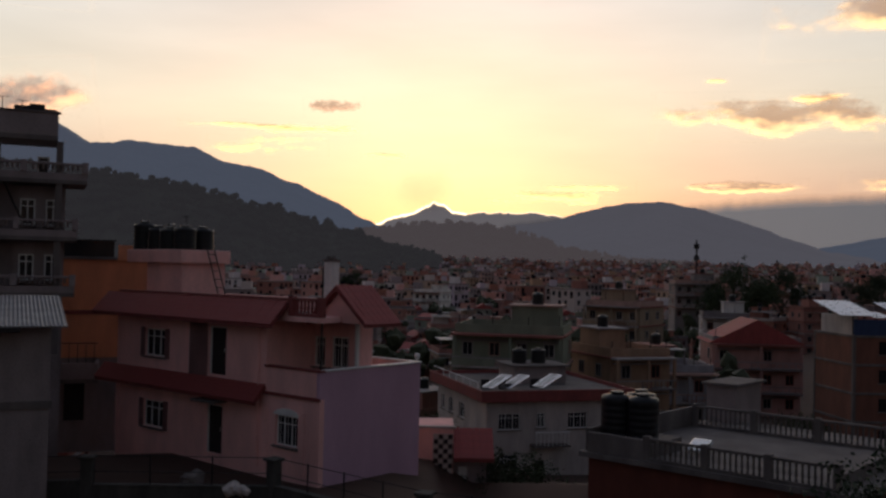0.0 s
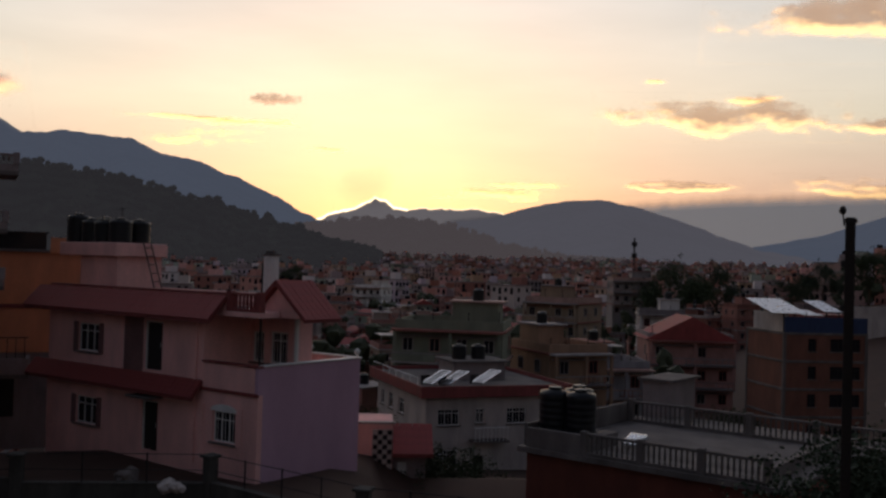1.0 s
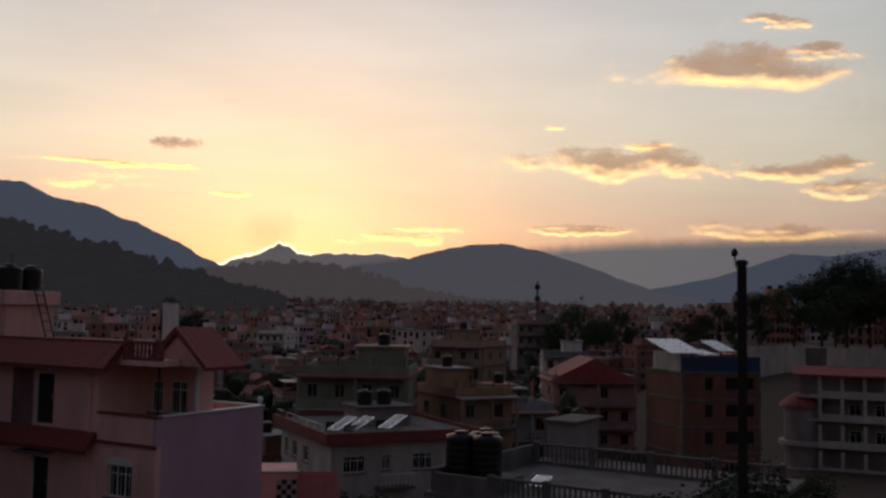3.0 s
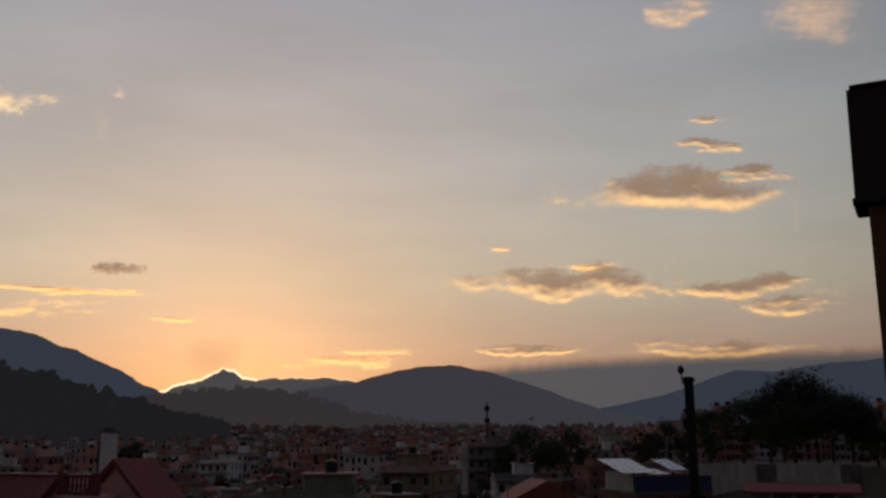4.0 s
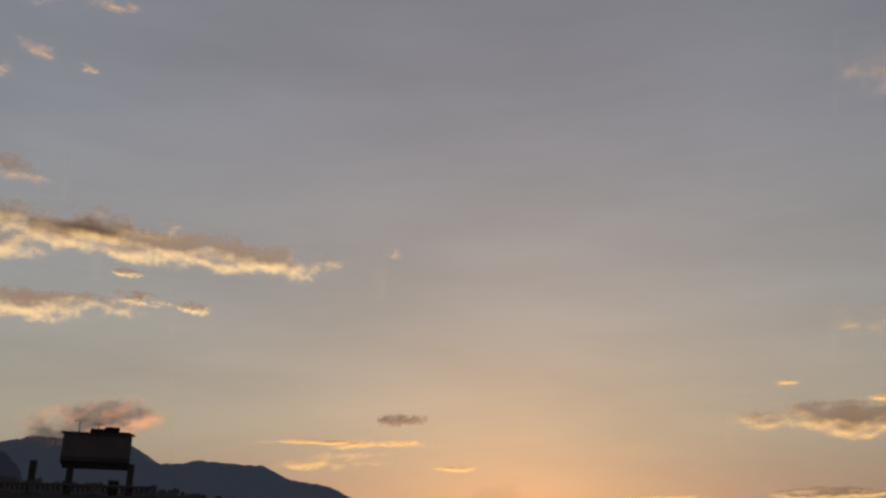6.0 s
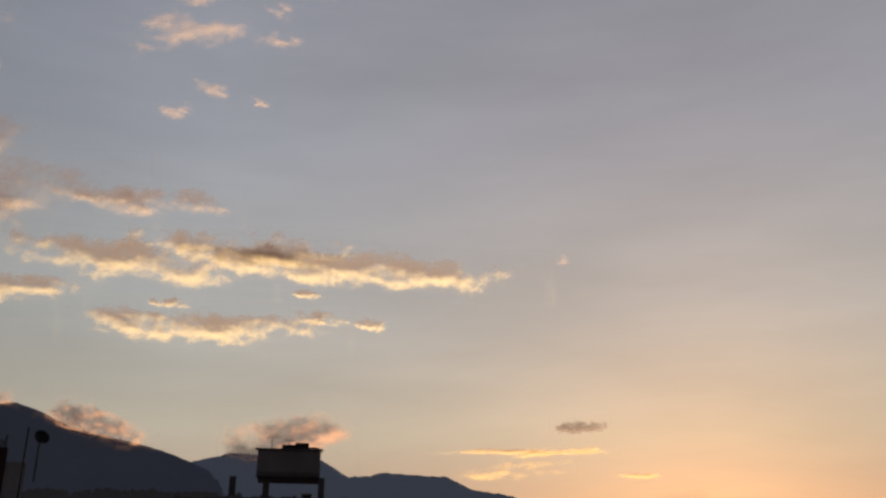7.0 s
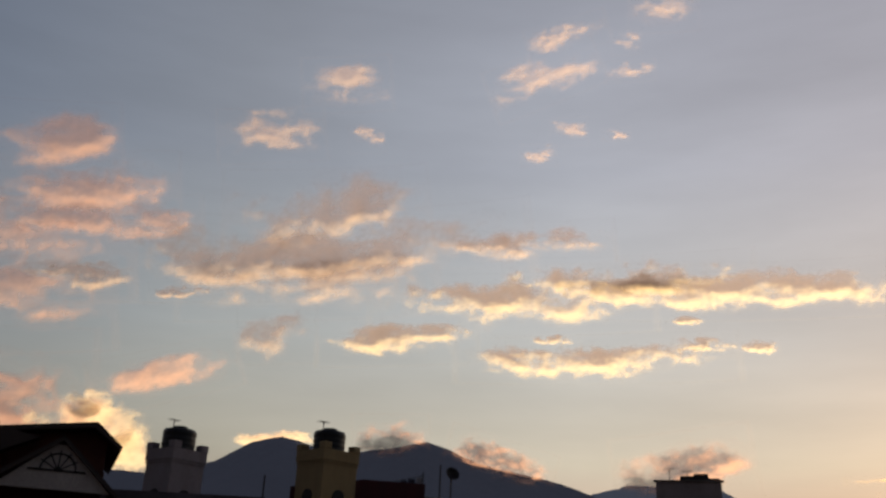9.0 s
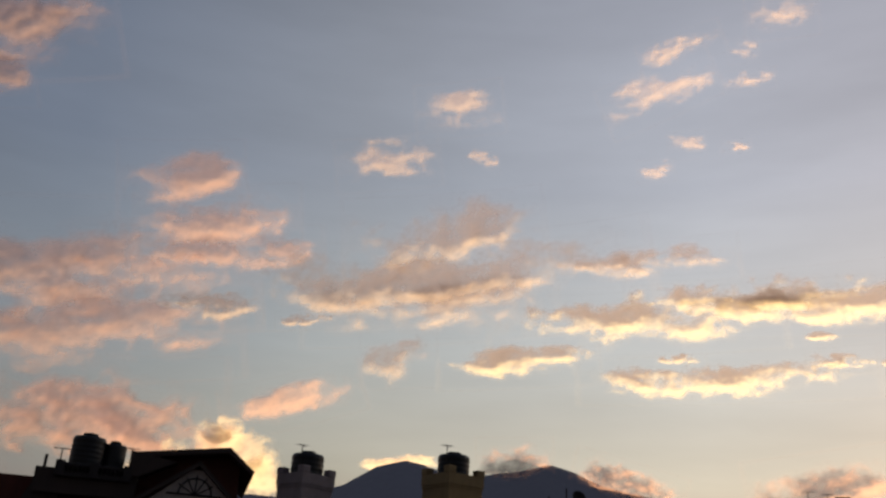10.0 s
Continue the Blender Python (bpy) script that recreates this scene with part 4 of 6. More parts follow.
# ---- white house with solar panels ----
def solar_house():
    ax = math.degrees(math.atan2(57.6 - 55.7, 9.83 - 3.18))
    e = thing("white_house", pose(3.88, 68.0, -8.15, 0, 0, ax), "white two-storey house with a red roof edge", "house")
    H = 7.1
    W, D = 11.0, 12.8
    fr = [(0.9, 2.6, 4.6, 5.8), (3.9, 4.6, 4.7, 5.8), (0.9, 2.5, 1.6, 2.8), (3.8, 4.6, 0.2, 2.3), (6.4, 8.0, 4.6, 5.8)]
    part("front_wall", wall_with_holes(bmesh.new(), W, -2, H, 0.22, fr), WHITE_WALL, e)
    lf = [(1.0, 2.0, 4.6, 5.8), (3.2, 4.4, 4.6, 5.8), (6.0, 7.4, 4.6, 5.8), (2.2, 3.6, 1.6, 2.8)]
    left = part("left_wall", wall_with_holes(bmesh.new(), D - 0.22, -2, H, 0.22, lf), WHITE_WALL, e)
    left.matrix_basis = pose(0, D, 0, 0, 0, -90)
    part("right_wall", boxed(W - 0.22, W, 0.22, D, -2, H), WHITE_WALL, e)
    part("rear_wall", boxed(0.22, W - 0.22, D - 0.22, D, -2, H), WHITE_WALL, e)
    part("floor_slab", boxed(0.22, W - 0.22, 0.22, D - 0.22, 3.4, 3.6), CONCRETE, e)
    part("roof_slab", boxed(-0.5, W + 0.5, -0.5, D + 0.5, H, H + 0.15), CONCRETE, e)
    for a in ((-0.6, W + 0.6, -0.62, -0.5), (-0.6, W + 0.6, D + 0.5, D + 0.62)):
        part("roof_edge", boxed(*a, H - 0.4, H + 0.45, 0.03), DARK_RED, e)
    for a in ((-0.62, -0.5, -0.5, D + 0.5), (W + 0.5, W + 0.62, -0.5, D + 0.5)):
        part("roof_edge", boxed(*a, H - 0.4, H + 0.45, 0.03), DARK_RED, e)
    for h in fr:
        if h[2] > 0.5:
            window(e, h[0], h[2], h[1] - h[0], h[3] - h[2], lights=3 if h[1] - h[0] > 1 else 2, grille=True)
    part("door", boxed(3.85, 4.55, 0.08, 0.14, 0.2, 2.28), STEEL, e)
    for h in lf:
        window(left, h[0], h[2], h[1] - h[0], h[3] - h[2], lights=2)
    part("balcony_slab", boxed(3.4, 6.2, -1.1, 0, 3.4, 3.55), CONCRETE, e)
    for i in range(9):
        part("balcony_bar", rod(bmesh.new(), (3.5 + i * 0.32, -1.05, 3.55), (3.5 + i * 0.32, -1.05, 4.5), 0.02, seg=6), WHITE_PAINT, e)
    part("balcony_rail", boxed(3.4, 6.2, -1.1, -1.0, 4.5, 4.56), WHITE_PAINT, e)
    part("roof_rail", rod(bmesh.new(), (-0.4, D, H + 0.9), (-0.4, 1.0, H + 0.9), 0.03, seg=6), WHITE_PAINT, e)
    for i in range(6):
        part("roof_rail_post", rod(bmesh.new(), (-0.4, 1 + i * 1.8, H + 0.15), (-0.4, 1 + i * 1.8, H + 0.9), 0.025, seg=6), WHITE_PAINT, e)
    part("stair_head", boxed(4.2, 8.6, 5.5, 9.2, H + 0.15, H + 1.5), GREY_WALL, e)
    part("stair_head_slab", boxed(3.9, 8.9, 5.2, 9.5, H + 1.5, H + 1.65), CONCRETE, e)
    m = e.matrix_basis
    for x, y, tilt, w in ((0.3, 2.0, 22, 1.1), (1.6, 1.7, 22, 1.1), (4.3, 1.9, 22, 1.15)):
        s = thing("solar_water_heater", m @ pose(x, y, H + 0.15), "tilted solar water heater panel shining on the flat roof", "solar panel", "roof solar panels")
        p = part("panel", boxed(0, w, 0, 2.2, 0, 0.07, 0.01), MIRROR, s)
        p.matrix_basis = pose(0, 0, 0.25, tilt, 0, -66 if w < 1.5 else -42)
        for k in range(1, 5):
            part("tube", boxed(w * k / 5 - 0.025, w * k / 5 + 0.025, 0.02, 2.18, 0.072, 0.1), STEEL, p)
        part("stand", boxed(0.3, w - 0.1, 1.2, 1.25, 0, 0.7), STEEL, s)
    for x in (5.2, 6.9):
        water_tank(m @ pose(x, 7.2, H + 1.65), 0.6, 1.15)


solar_house()


# ---- terrace with balustrades ----
def terrace_house():
    a, b = Vector((6.0, 35.95)), Vector((13.4, 29.4))
    d = b - a
    e = thing("terrace_house", pose(a.x, a.y, 1.2, 0, 0, math.degrees(math.atan2(d.y, d.x))), "flat-roofed house whose roof terrace has concrete balustrades", "house")
    W = d.length
    D = 8.8
    part("roof_slab", boxed(-0.3, W + 0.2, -0.25, D + 3.0, -0.2, 0.0), CONCRETE, e, "stained concrete roof terrace")
    part("wall", boxed(0, W, 0, D + 2.6, -6, -0.2), surface("red_brown_wall", ((0.16, 0.05, 0.035),), 0.9, 1.0, 0.3), e)
    part("front_parapet", boxed(0.0, 2.5, -0.1, 0.1, 0.0, 0.75, 0.02), CONCRETE, e)
    balustrade(e, 2.5, W - 0.6, 0.0, 0.0, 0.84, 0.2, 1.9)
    part("end_wall", boxed(W - 0.75, W - 0.55, 0.1, D, 0.0, 0.5), CONCRETE, e)
    balustrade(e, 0.1, W + 1.2, D, 0.0, 0.95, 0.22, 2.4)
    part("roof_slab", boxed(W + 0.2, W + 1.5, D - 1.2, D + 3.0, -0.2, 0.0), CONCRETE, e)
    part("side_wall", boxed(-0.2, -0.05, 0.1, D, 0.0, 0.85), CONCRETE, e)
    part("rear_block", boxed(-0.3, 1.1, D + 2.0, D + 5, -3, 1.7), GREY_WALL, e)
    part("rear_block_roof", boxed(-0.5, 1.3, D + 1.8, D + 5.2, 1.7, 1.82), CONCRETE, e)
    part("tank_plinth", boxed(-0.05, 2.4, 0.35, 2.9, 0.0, 0.5), CONCRETE, e)
    m = e.matrix_basis
    for x, y, s in ((0.62, 1.0, 0.62), (1.7, 1.1, 0.6), (1.0, 2.2, 0.6)):
        water_tank(m @ pose(x, y, 0.5), s, 1.7)
    s = thing("solar_collector", m @ pose(2.8, 2.4, 0.0), "row of glinting collector tubes lying on the terrace", "solar panel")
    part("backing", boxed(0, 0.8, 0, 0.9, 0.12, 0.16), TIN_OLD, s).matrix_basis = pose(0, 0, 0, 18, 0, 0)
    for k in range(5):
        part("tube", rod(bmesh.new(), (0.08 + k * 0.15, 0, 0.2), (0.08 + k * 0.15, 0.9, 0.2), 0.05), MIRROR, s).matrix_basis = pose(0, 0, 0, 18, 0, 0)


terrace_house()


def small_tiled_house():
    e = thing("small_tiled_house", pose(-0.7, 42.8, -2.2), "small house with red tiles and a chequered wall", "house")
    part("wall", boxed(0, 1.65, 0, 3, -5, 3.0), PINK_WALL, e)
    part("coping", boxed(-0.1, 1.75, -0.08, 0.12, 3.0, 3.1, 0.01), WHITE_WALL, e)
    part("wall", boxed(1.65, 3.2, 0.4, 3, -5, 2.2), GREY_WALL, e)
    tile_slope(e, 1.66, 3.5, -0.5, 1.7, 1.2, 2.75)
    part("pane_strip", boxed(1.9, 2.3, 0.34, 0.4, 0.4, 1.2), WHITE_PAINT, e)
    ch = part("checker_panel", boxed(0.72, 1.62, -0.06, -0.004, -1.9, 2.75), WHITE_WALL, e, "panel of dark and pale diamonds")
    tile = None
    for i in range(4):
        for j in range(21):
            if (i + j) % 2:
                m = pose(0.74 + i * 0.22, -0.075, -1.88 + j * 0.22)
                if tile is None:
                    tile = part("checker_tile", boxed(0, 0.21, 0, 0.012, 0, 0.21), STEEL, ch)
                    tile.matrix_basis = m
                else:
                    again("checker_tile", tile, ch, m)


small_tiled_house()


# ---- unfinished brick house ----
def brick_house():
    e = thing("brick_house", pose(41.0, 91.2, -0.2, 0, 0, 4), "unplastered brick house with tin roof sheets on top", "house")
    W, D, H = 9.0, 8.0, 5.1
    for k, z in enumerate((-9.0, -5.9, -3.1, -0.3)):
        part("floor_slab", boxed(-0.1, W + 0.1, -0.1, D + 0.1, z, z + 0.25, 0.02), CONCRETE, e)
    for k, (z0, z1) in enumerate(((-8.75, -5.9), (-5.65, -3.1), (-2.85, -0.3), (-0.05, 2.5))):
        holes = [(2.6, 3.5, z0 + 0.9, z0 + 2.2), (5.0, 6.9, z0 + 0.9, z0 + 2.2), (7.3, 8.3, z0 + 0.9, z0 + 2.2)]
        part("front_wall", wall_with_holes(bmesh.new(), W, z0, z1, 0.22, holes), BRICK_WALL, e)
        for h in holes:
            window(e, h[0], h[2], h[1] - h[0], h[3] - h[2], lights=2, frame_mat=STEEL)
        part("left_wall", boxed(0, 0.22, 0.22, D, z0, z1), BRICK_WALL, e)
        part("right_wall", boxed(W - 0.22, W, 0.22, D, z0, z1), BRICK_WALL, e)
        part("rear_wall", boxed(0.22, W - 0.22, D - 0.22, D, z0, z1), BRICK_WALL, e)
        for x, y in ((-0.06, -0.06), (W - 0.24, -0.06), (-0.06, D - 0.24)):
            part("column", boxed(x, x + 0.3, y, y + 0.3, z0, z1), CONCRETE, e)
    part("floor_slab", boxed(-0.1, W + 0.1, -0.1, D + 0.1, 2.5, 2.75, 0.02), CONCRETE, e)
    part("roof_screen", boxed(0.05, W, -0.05, 0.15, 2.75, 4.3), BLUE_SHEET, e, "dark blue sheet screen along the roof")
    part("roof_room", boxed(0.2, 0.6, 0.3, D - 1, 2.75, 4.6), WHITE_WALL, e)
    part("roof_room", boxed(5.5, W - 0.3, 2.0, D - 1, 2.75, 4.5), DARK_RED, e)
    for x0, x1, y0, y1, z0, z1 in ((-1.6, 2.2, -0.5, 5.2, 4.7, 6.0), (4.4, 6.4, 0.2, 4.4, 4.9, 5.9), (2.2, 4.5, 0.3, 3.6, 4.5, 4.9)):
        bm = bmesh.new()
        n = 36
        r0 = [bm.verts.new((x0 + (x1 - x0) * i / n, y0, z0 + 0.035 * math.sin(i * 1.57))) for i in range(n + 1)]
        r1 = [bm.verts.new((x0 + (x1 - x0) * i / n, y1, z1 + 0.035 * math.sin(i * 1.57))) for i in range(n + 1)]
        for i in range(n):
            bm.faces.new((r0[i], r0[i + 1], r1[i + 1], r1[i]))
        part("tin_sheet", bm, TIN, e, "bright corrugated tin sheet").modifiers.new("thick", "SOLIDIFY").thickness = 0.03
    for x in (0.1, 2.5, 4.7, 6.1):
        part("roof_prop", boxed(x, x + 0.1, 0.4, 0.5, 2.75, 4.85), STEEL, e)


brick_house()


def veranda_house():
    e = thing("veranda_house", spot(32.7, 115.0, -4.2) @ Matrix.Diagonal((1.3, 1.2, 1, 1)), "white house with deep open verandas and a red roof edge", "house")
    part("wall", boxed(-3.2, 5.4, 2.0, 9, -9, 6.6), GREY_WALL, e)
    for z in (-5.0, -2.0, 1.0, 3.6):
        part("veranda_slab", boxed(-3.3, 5.5, 0, 2, z - 0.1, z + 0.1), WHITE_WALL, e)
        part("veranda_wall", boxed(-1.6, 5.5, 0, 0.14, z + 0.1, z + 0.75), WHITE_WALL, e)
        for x in (-1.6, 0.2, 2.0, 3.7, 5.2):
            part("veranda_column", boxed(x, x + 0.3, -0.02, 0.28, z + 0.75, z + 2.5), WHITE_WALL, e)
    tile_slope(e, -3.6, 5.8, -0.5, 6.1, 1.8, 6.9)
    part("roof_line", boxed(-1.2, 4.6, 1.8, 1.95, 6.9, 7.1), TIN_OLD, e)
    tower = lathe(bmesh.new(), [(1.5, -9), (1.5, 2.4)], 14)
    part("bay", tower, GREY_WALL, e, "rounded corner bay").matrix_basis = pose(-3.0, 1.4, 0)
    part("bay_roof", lathe(bmesh.new(), [(1.9, 2.4), (1.6, 2.9), (0.8, 3.7), (0.1, 4.0)], 14), DARK_RED, e, "domed dark red bay roof").matrix_basis = pose(-3.0, 1.4, 0)
    for z in (-5.0, -2.0):
        part("bay_balcony", lathe(bmesh.new(), [(1.95, z), (1.95, z + 0.5), (1.8, z + 0.5)], 14), WHITE_WALL, e).matrix_basis = pose(-3.0, 1.4, 0)
    for z in (1.3, 3.0 - 4.7):
        for x in (0.9, 3.0):
            window(e, x, z, 1.0, 1.5, y=1.88, lights=2, deep=0.0)


veranda_house()


# ---- near pole, box-topped brick house ----
def steel_pole():
    e = thing("steel_pole", pose(7.41, 14.18, 0, 0, 0, -27), "rusty square steel pole with a lamp bracket on top", "pole")
    part("shaft", boxed(-0.075, 0.075, -0.075, 0.075, -4, 8.98, 0.012), surface("rusty_pole", ((0.025, 0.018, 0.016),), 0.8, 3.0, 0.5), e)
    part("top_plate", boxed(-0.1, 0.1, -0.09, 0.09, 8.9, 8.95), STEEL, e)
    part("bracket", rod(bmesh.new(), (-0.09, 0, 8.85), (-0.11, 0, 9.06), 0.012, seg=6), STEEL, e)
    o = part("camera_head", lathe(bmesh.new(), [(0.02, 0), (0.05, 0.03), (0.055, 0.08), (0.035, 0.12), (0.01, 0.14)], 10), STEEL, e, smooth=True)
    o.matrix_basis = pose(-0.115, 0, 9.03)
    for z in (7.5, 8.2):
        part("bolt_plate", boxed(-0.13, -0.07, -0.05, 0.05, z, z + 0.1), STEEL, e)


steel_pole()


def corner_tower():
    e = thing("corner_tower", spot(40.2, 14.0), "near brick tower with an overhanging dark top", "tower")
    m = surface("tower_brick", ((0.16, 0.07, 0.035),), 0.9, 2.0, 0.3)
    part("shaft", boxed(-0.5, 2.6, 0.12, 2.8, -2, 11.2), m, e)
    top = prism(bmesh.new(), [(-0.66, 11.2), (2.6, 11.2), (2.6, 12.9), (-0.64, 12.9)], 0.0, 0.9)
    part("overhang", top, surface("dark_overhang", ((0.05, 0.03, 0.025),), 0.9, 2.0, 0.3), e, "dark overhanging top storey")
    part("ledge", boxed(-0.69, 2.7, -0.04, 0.94, 11.2, 11.3, 0.02), STEEL, e)
    part("cap", boxed(-0.6, 2.7, -0.05, 0.95, 12.9, 12.96, 0.02), STEEL, e)


corner_tower()


# ---- crenellated stair towers and gable house ----
def stair_tower(az, far, top, w, mat, label, seed):
    e = thing("stair_tower", spot(az, far, 0, 38), label, "tower", "crenellated stair towers")
    h = w / 2
    part("shaft", boxed(-h, h, -h, h, -10, top - 0.75), mat, e)
    for a in ((-h - 0.05, h + 0.05, -h - 0.05, -h + 0.13), (-h - 0.05, h + 0.05, h - 0.13, h + 0.05)):
        part("parapet", boxed(*a, top - 0.75, top - 0.3), mat, e)
    for a in ((-h - 0.05, -h + 0.13, -h + 0.13, h - 0.13), (h - 0.13, h + 0.05, -h + 0.13, h - 0.13)):
        part("parapet", boxed(*a, top - 0.75, top - 0.3), mat, e)
    for x in (-1, 1):
        for y in (-1, 1):
            part("merlon", boxed(x * (h - 0.12) - 0.19, x * (h - 0.12) + 0.19, y * (h - 0.12) - 0.19, y * (h - 0.12) + 0.19, top - 0.3, top - 0.02, 0.02), mat, e)
    # dark panels on the uncut shaft paint the shade inside arched openings
    for s in range(2):
        rim = bmesh.new()
        pts = [(-0.32, -3.0), (0.32, -3.0)] + [(0.32 * math.cos(t), -2.3 + 0.32 * math.sin(t)) for t in [math.pi * k / 8 for k in range(9)]]
        prism(rim, pts, -0.03, 0.0)
        o = part("arch_shade_panel", rim, STEEL, e, "dark panel as the shade inside an arched opening")
        o.matrix_basis = pose(0, 0, top + 0.1, 0, 0, 90 * s) @ pose(0, -h - 0.004, 0) if s == 0 else pose(0, 0, top + 0.1, 0, 0, -90) @ pose(0, -h - 0.004, 0)
    part("string_course", boxed(-h - 0.04, h + 0.04, -h - 0.04, h + 0.04, top - 0.86, top - 0.8), mat, e)
    water_tank(e.matrix_basis @ pose(0.0, 0.0, top - 0.75), 0.68, 1.38)
    aerial(e.matrix_basis @ pose(-h + 0.2, -h + 0.5, top - 0.7), 1.55)
    return e


stair_tower(-54.4, 40.0, 14.42, 1.62, surface("pale_tower_plaster", ((0.30, 0.25, 0.26),), 0.9, 0.8, 0.25), "pale crenellated stair tower carrying a water tank", 1)
stair_tower(-45.6, 40.0, 14.85, 1.78, surface("ochre_tower_plaster", ((0.34, 0.24, 0.12),), 0.9, 0.8, 0.25), "ochre crenellated stair tower carrying a water tank", 2)


def roof_block():
    e = thing("roof_block", spot(-42.5, 40.0), "dark red roof room hung with washing", "house")
    maroon = surface("maroon_paint", ((0.075, 0.022, 0.025),), 0.8, 1.5, 0.3)
    part("wall", boxed(-3.6, 2.0, 0, 4, -8, 13.1), maroon, e)
    part("parapet", prism(bmesh.new(), [(-3.6, 13.1), (2.0, 13.1), (2.0, 13.5), (-0.6, 13.55), (-2.6, 13.2)], 0, 0.15), maroon, e)
    part("white_wall", boxed(2.0, 2.75, 0.2, 4, -8, 13.0), WHITE_WALL, e)
    part("lower_wall", boxed(-9.5, -3.65, 0.6, 5, -8, 12.3), GREY_WALL, e)
    part("front_wall", boxed(-12.0, -4.2, -3.4, -3.1, -8, 12.2), surface("sooty_plaster", ((0.13, 0.11, 0.12),), 0.9, 0.6, 0.4), e)
    m = e.matrix_basis
    c = thing("clothes_line", m @ pose(0, -0.1, 0), "washing line with dark and pale clothes", "clothes line")
    for x, h in ((-0.2, 13.4), (1.9, 14.0)):
        part("line_post", rod(bmesh.new(), (x, 0.2, 13.0), (x, 0.2, h), 0.03, seg=6), STEEL, c)
    part("line", rod(bmesh.new(), (-0.2, 0.2, 13.35), (1.9, 0.2, 13.85), 0.012, seg=5), STEEL, c)
    rng = random.Random(7)
    for k in range(6):
        x = 0.0 + 0.32 * k
        z = 13.34 + 0.238 * (x + 0.2)
        hh = 0.3 + 0.3 * rng.random()
        bm = bmesh.new()
        g = [[bm.verts.new((x + 0.07 * i, 0.2 + 0.05 * math.sin(i * 1.9 + j), z - hh * j / 5)) for i in range(5)] for j in range(6)]
        for j in range(5):
            for i in range(4):
                bm.faces.new((g[j][i], g[j][i + 1], g[j + 1][i + 1], g[j + 1][i]))
        part("garment", bm, CLOTH, c).modifiers.new("thick", "SOLIDIFY").thickness = 0.012
    dish(m @ pose(3.1, 0.3, 12.3), 0.3)
    p = thing("utility_pole", m @ pose(2.6, -0.2, 0), "dark roof pole above the wash house", "pole")
    part("shaft", rod(bmesh.new(), (0, 0, 0), (0, 0, 14.3), 0.05, 0.03), STEEL, p)
    p = thing("utility_pole", spot(-49.2, 36, 0), "thin dark pole between the towers", "pole")
    part("shaft", rod(bmesh.new(), (0, 0, 0), (0, 0, 12.9), 0.04, 0.03), STEEL, p)


roof_block()


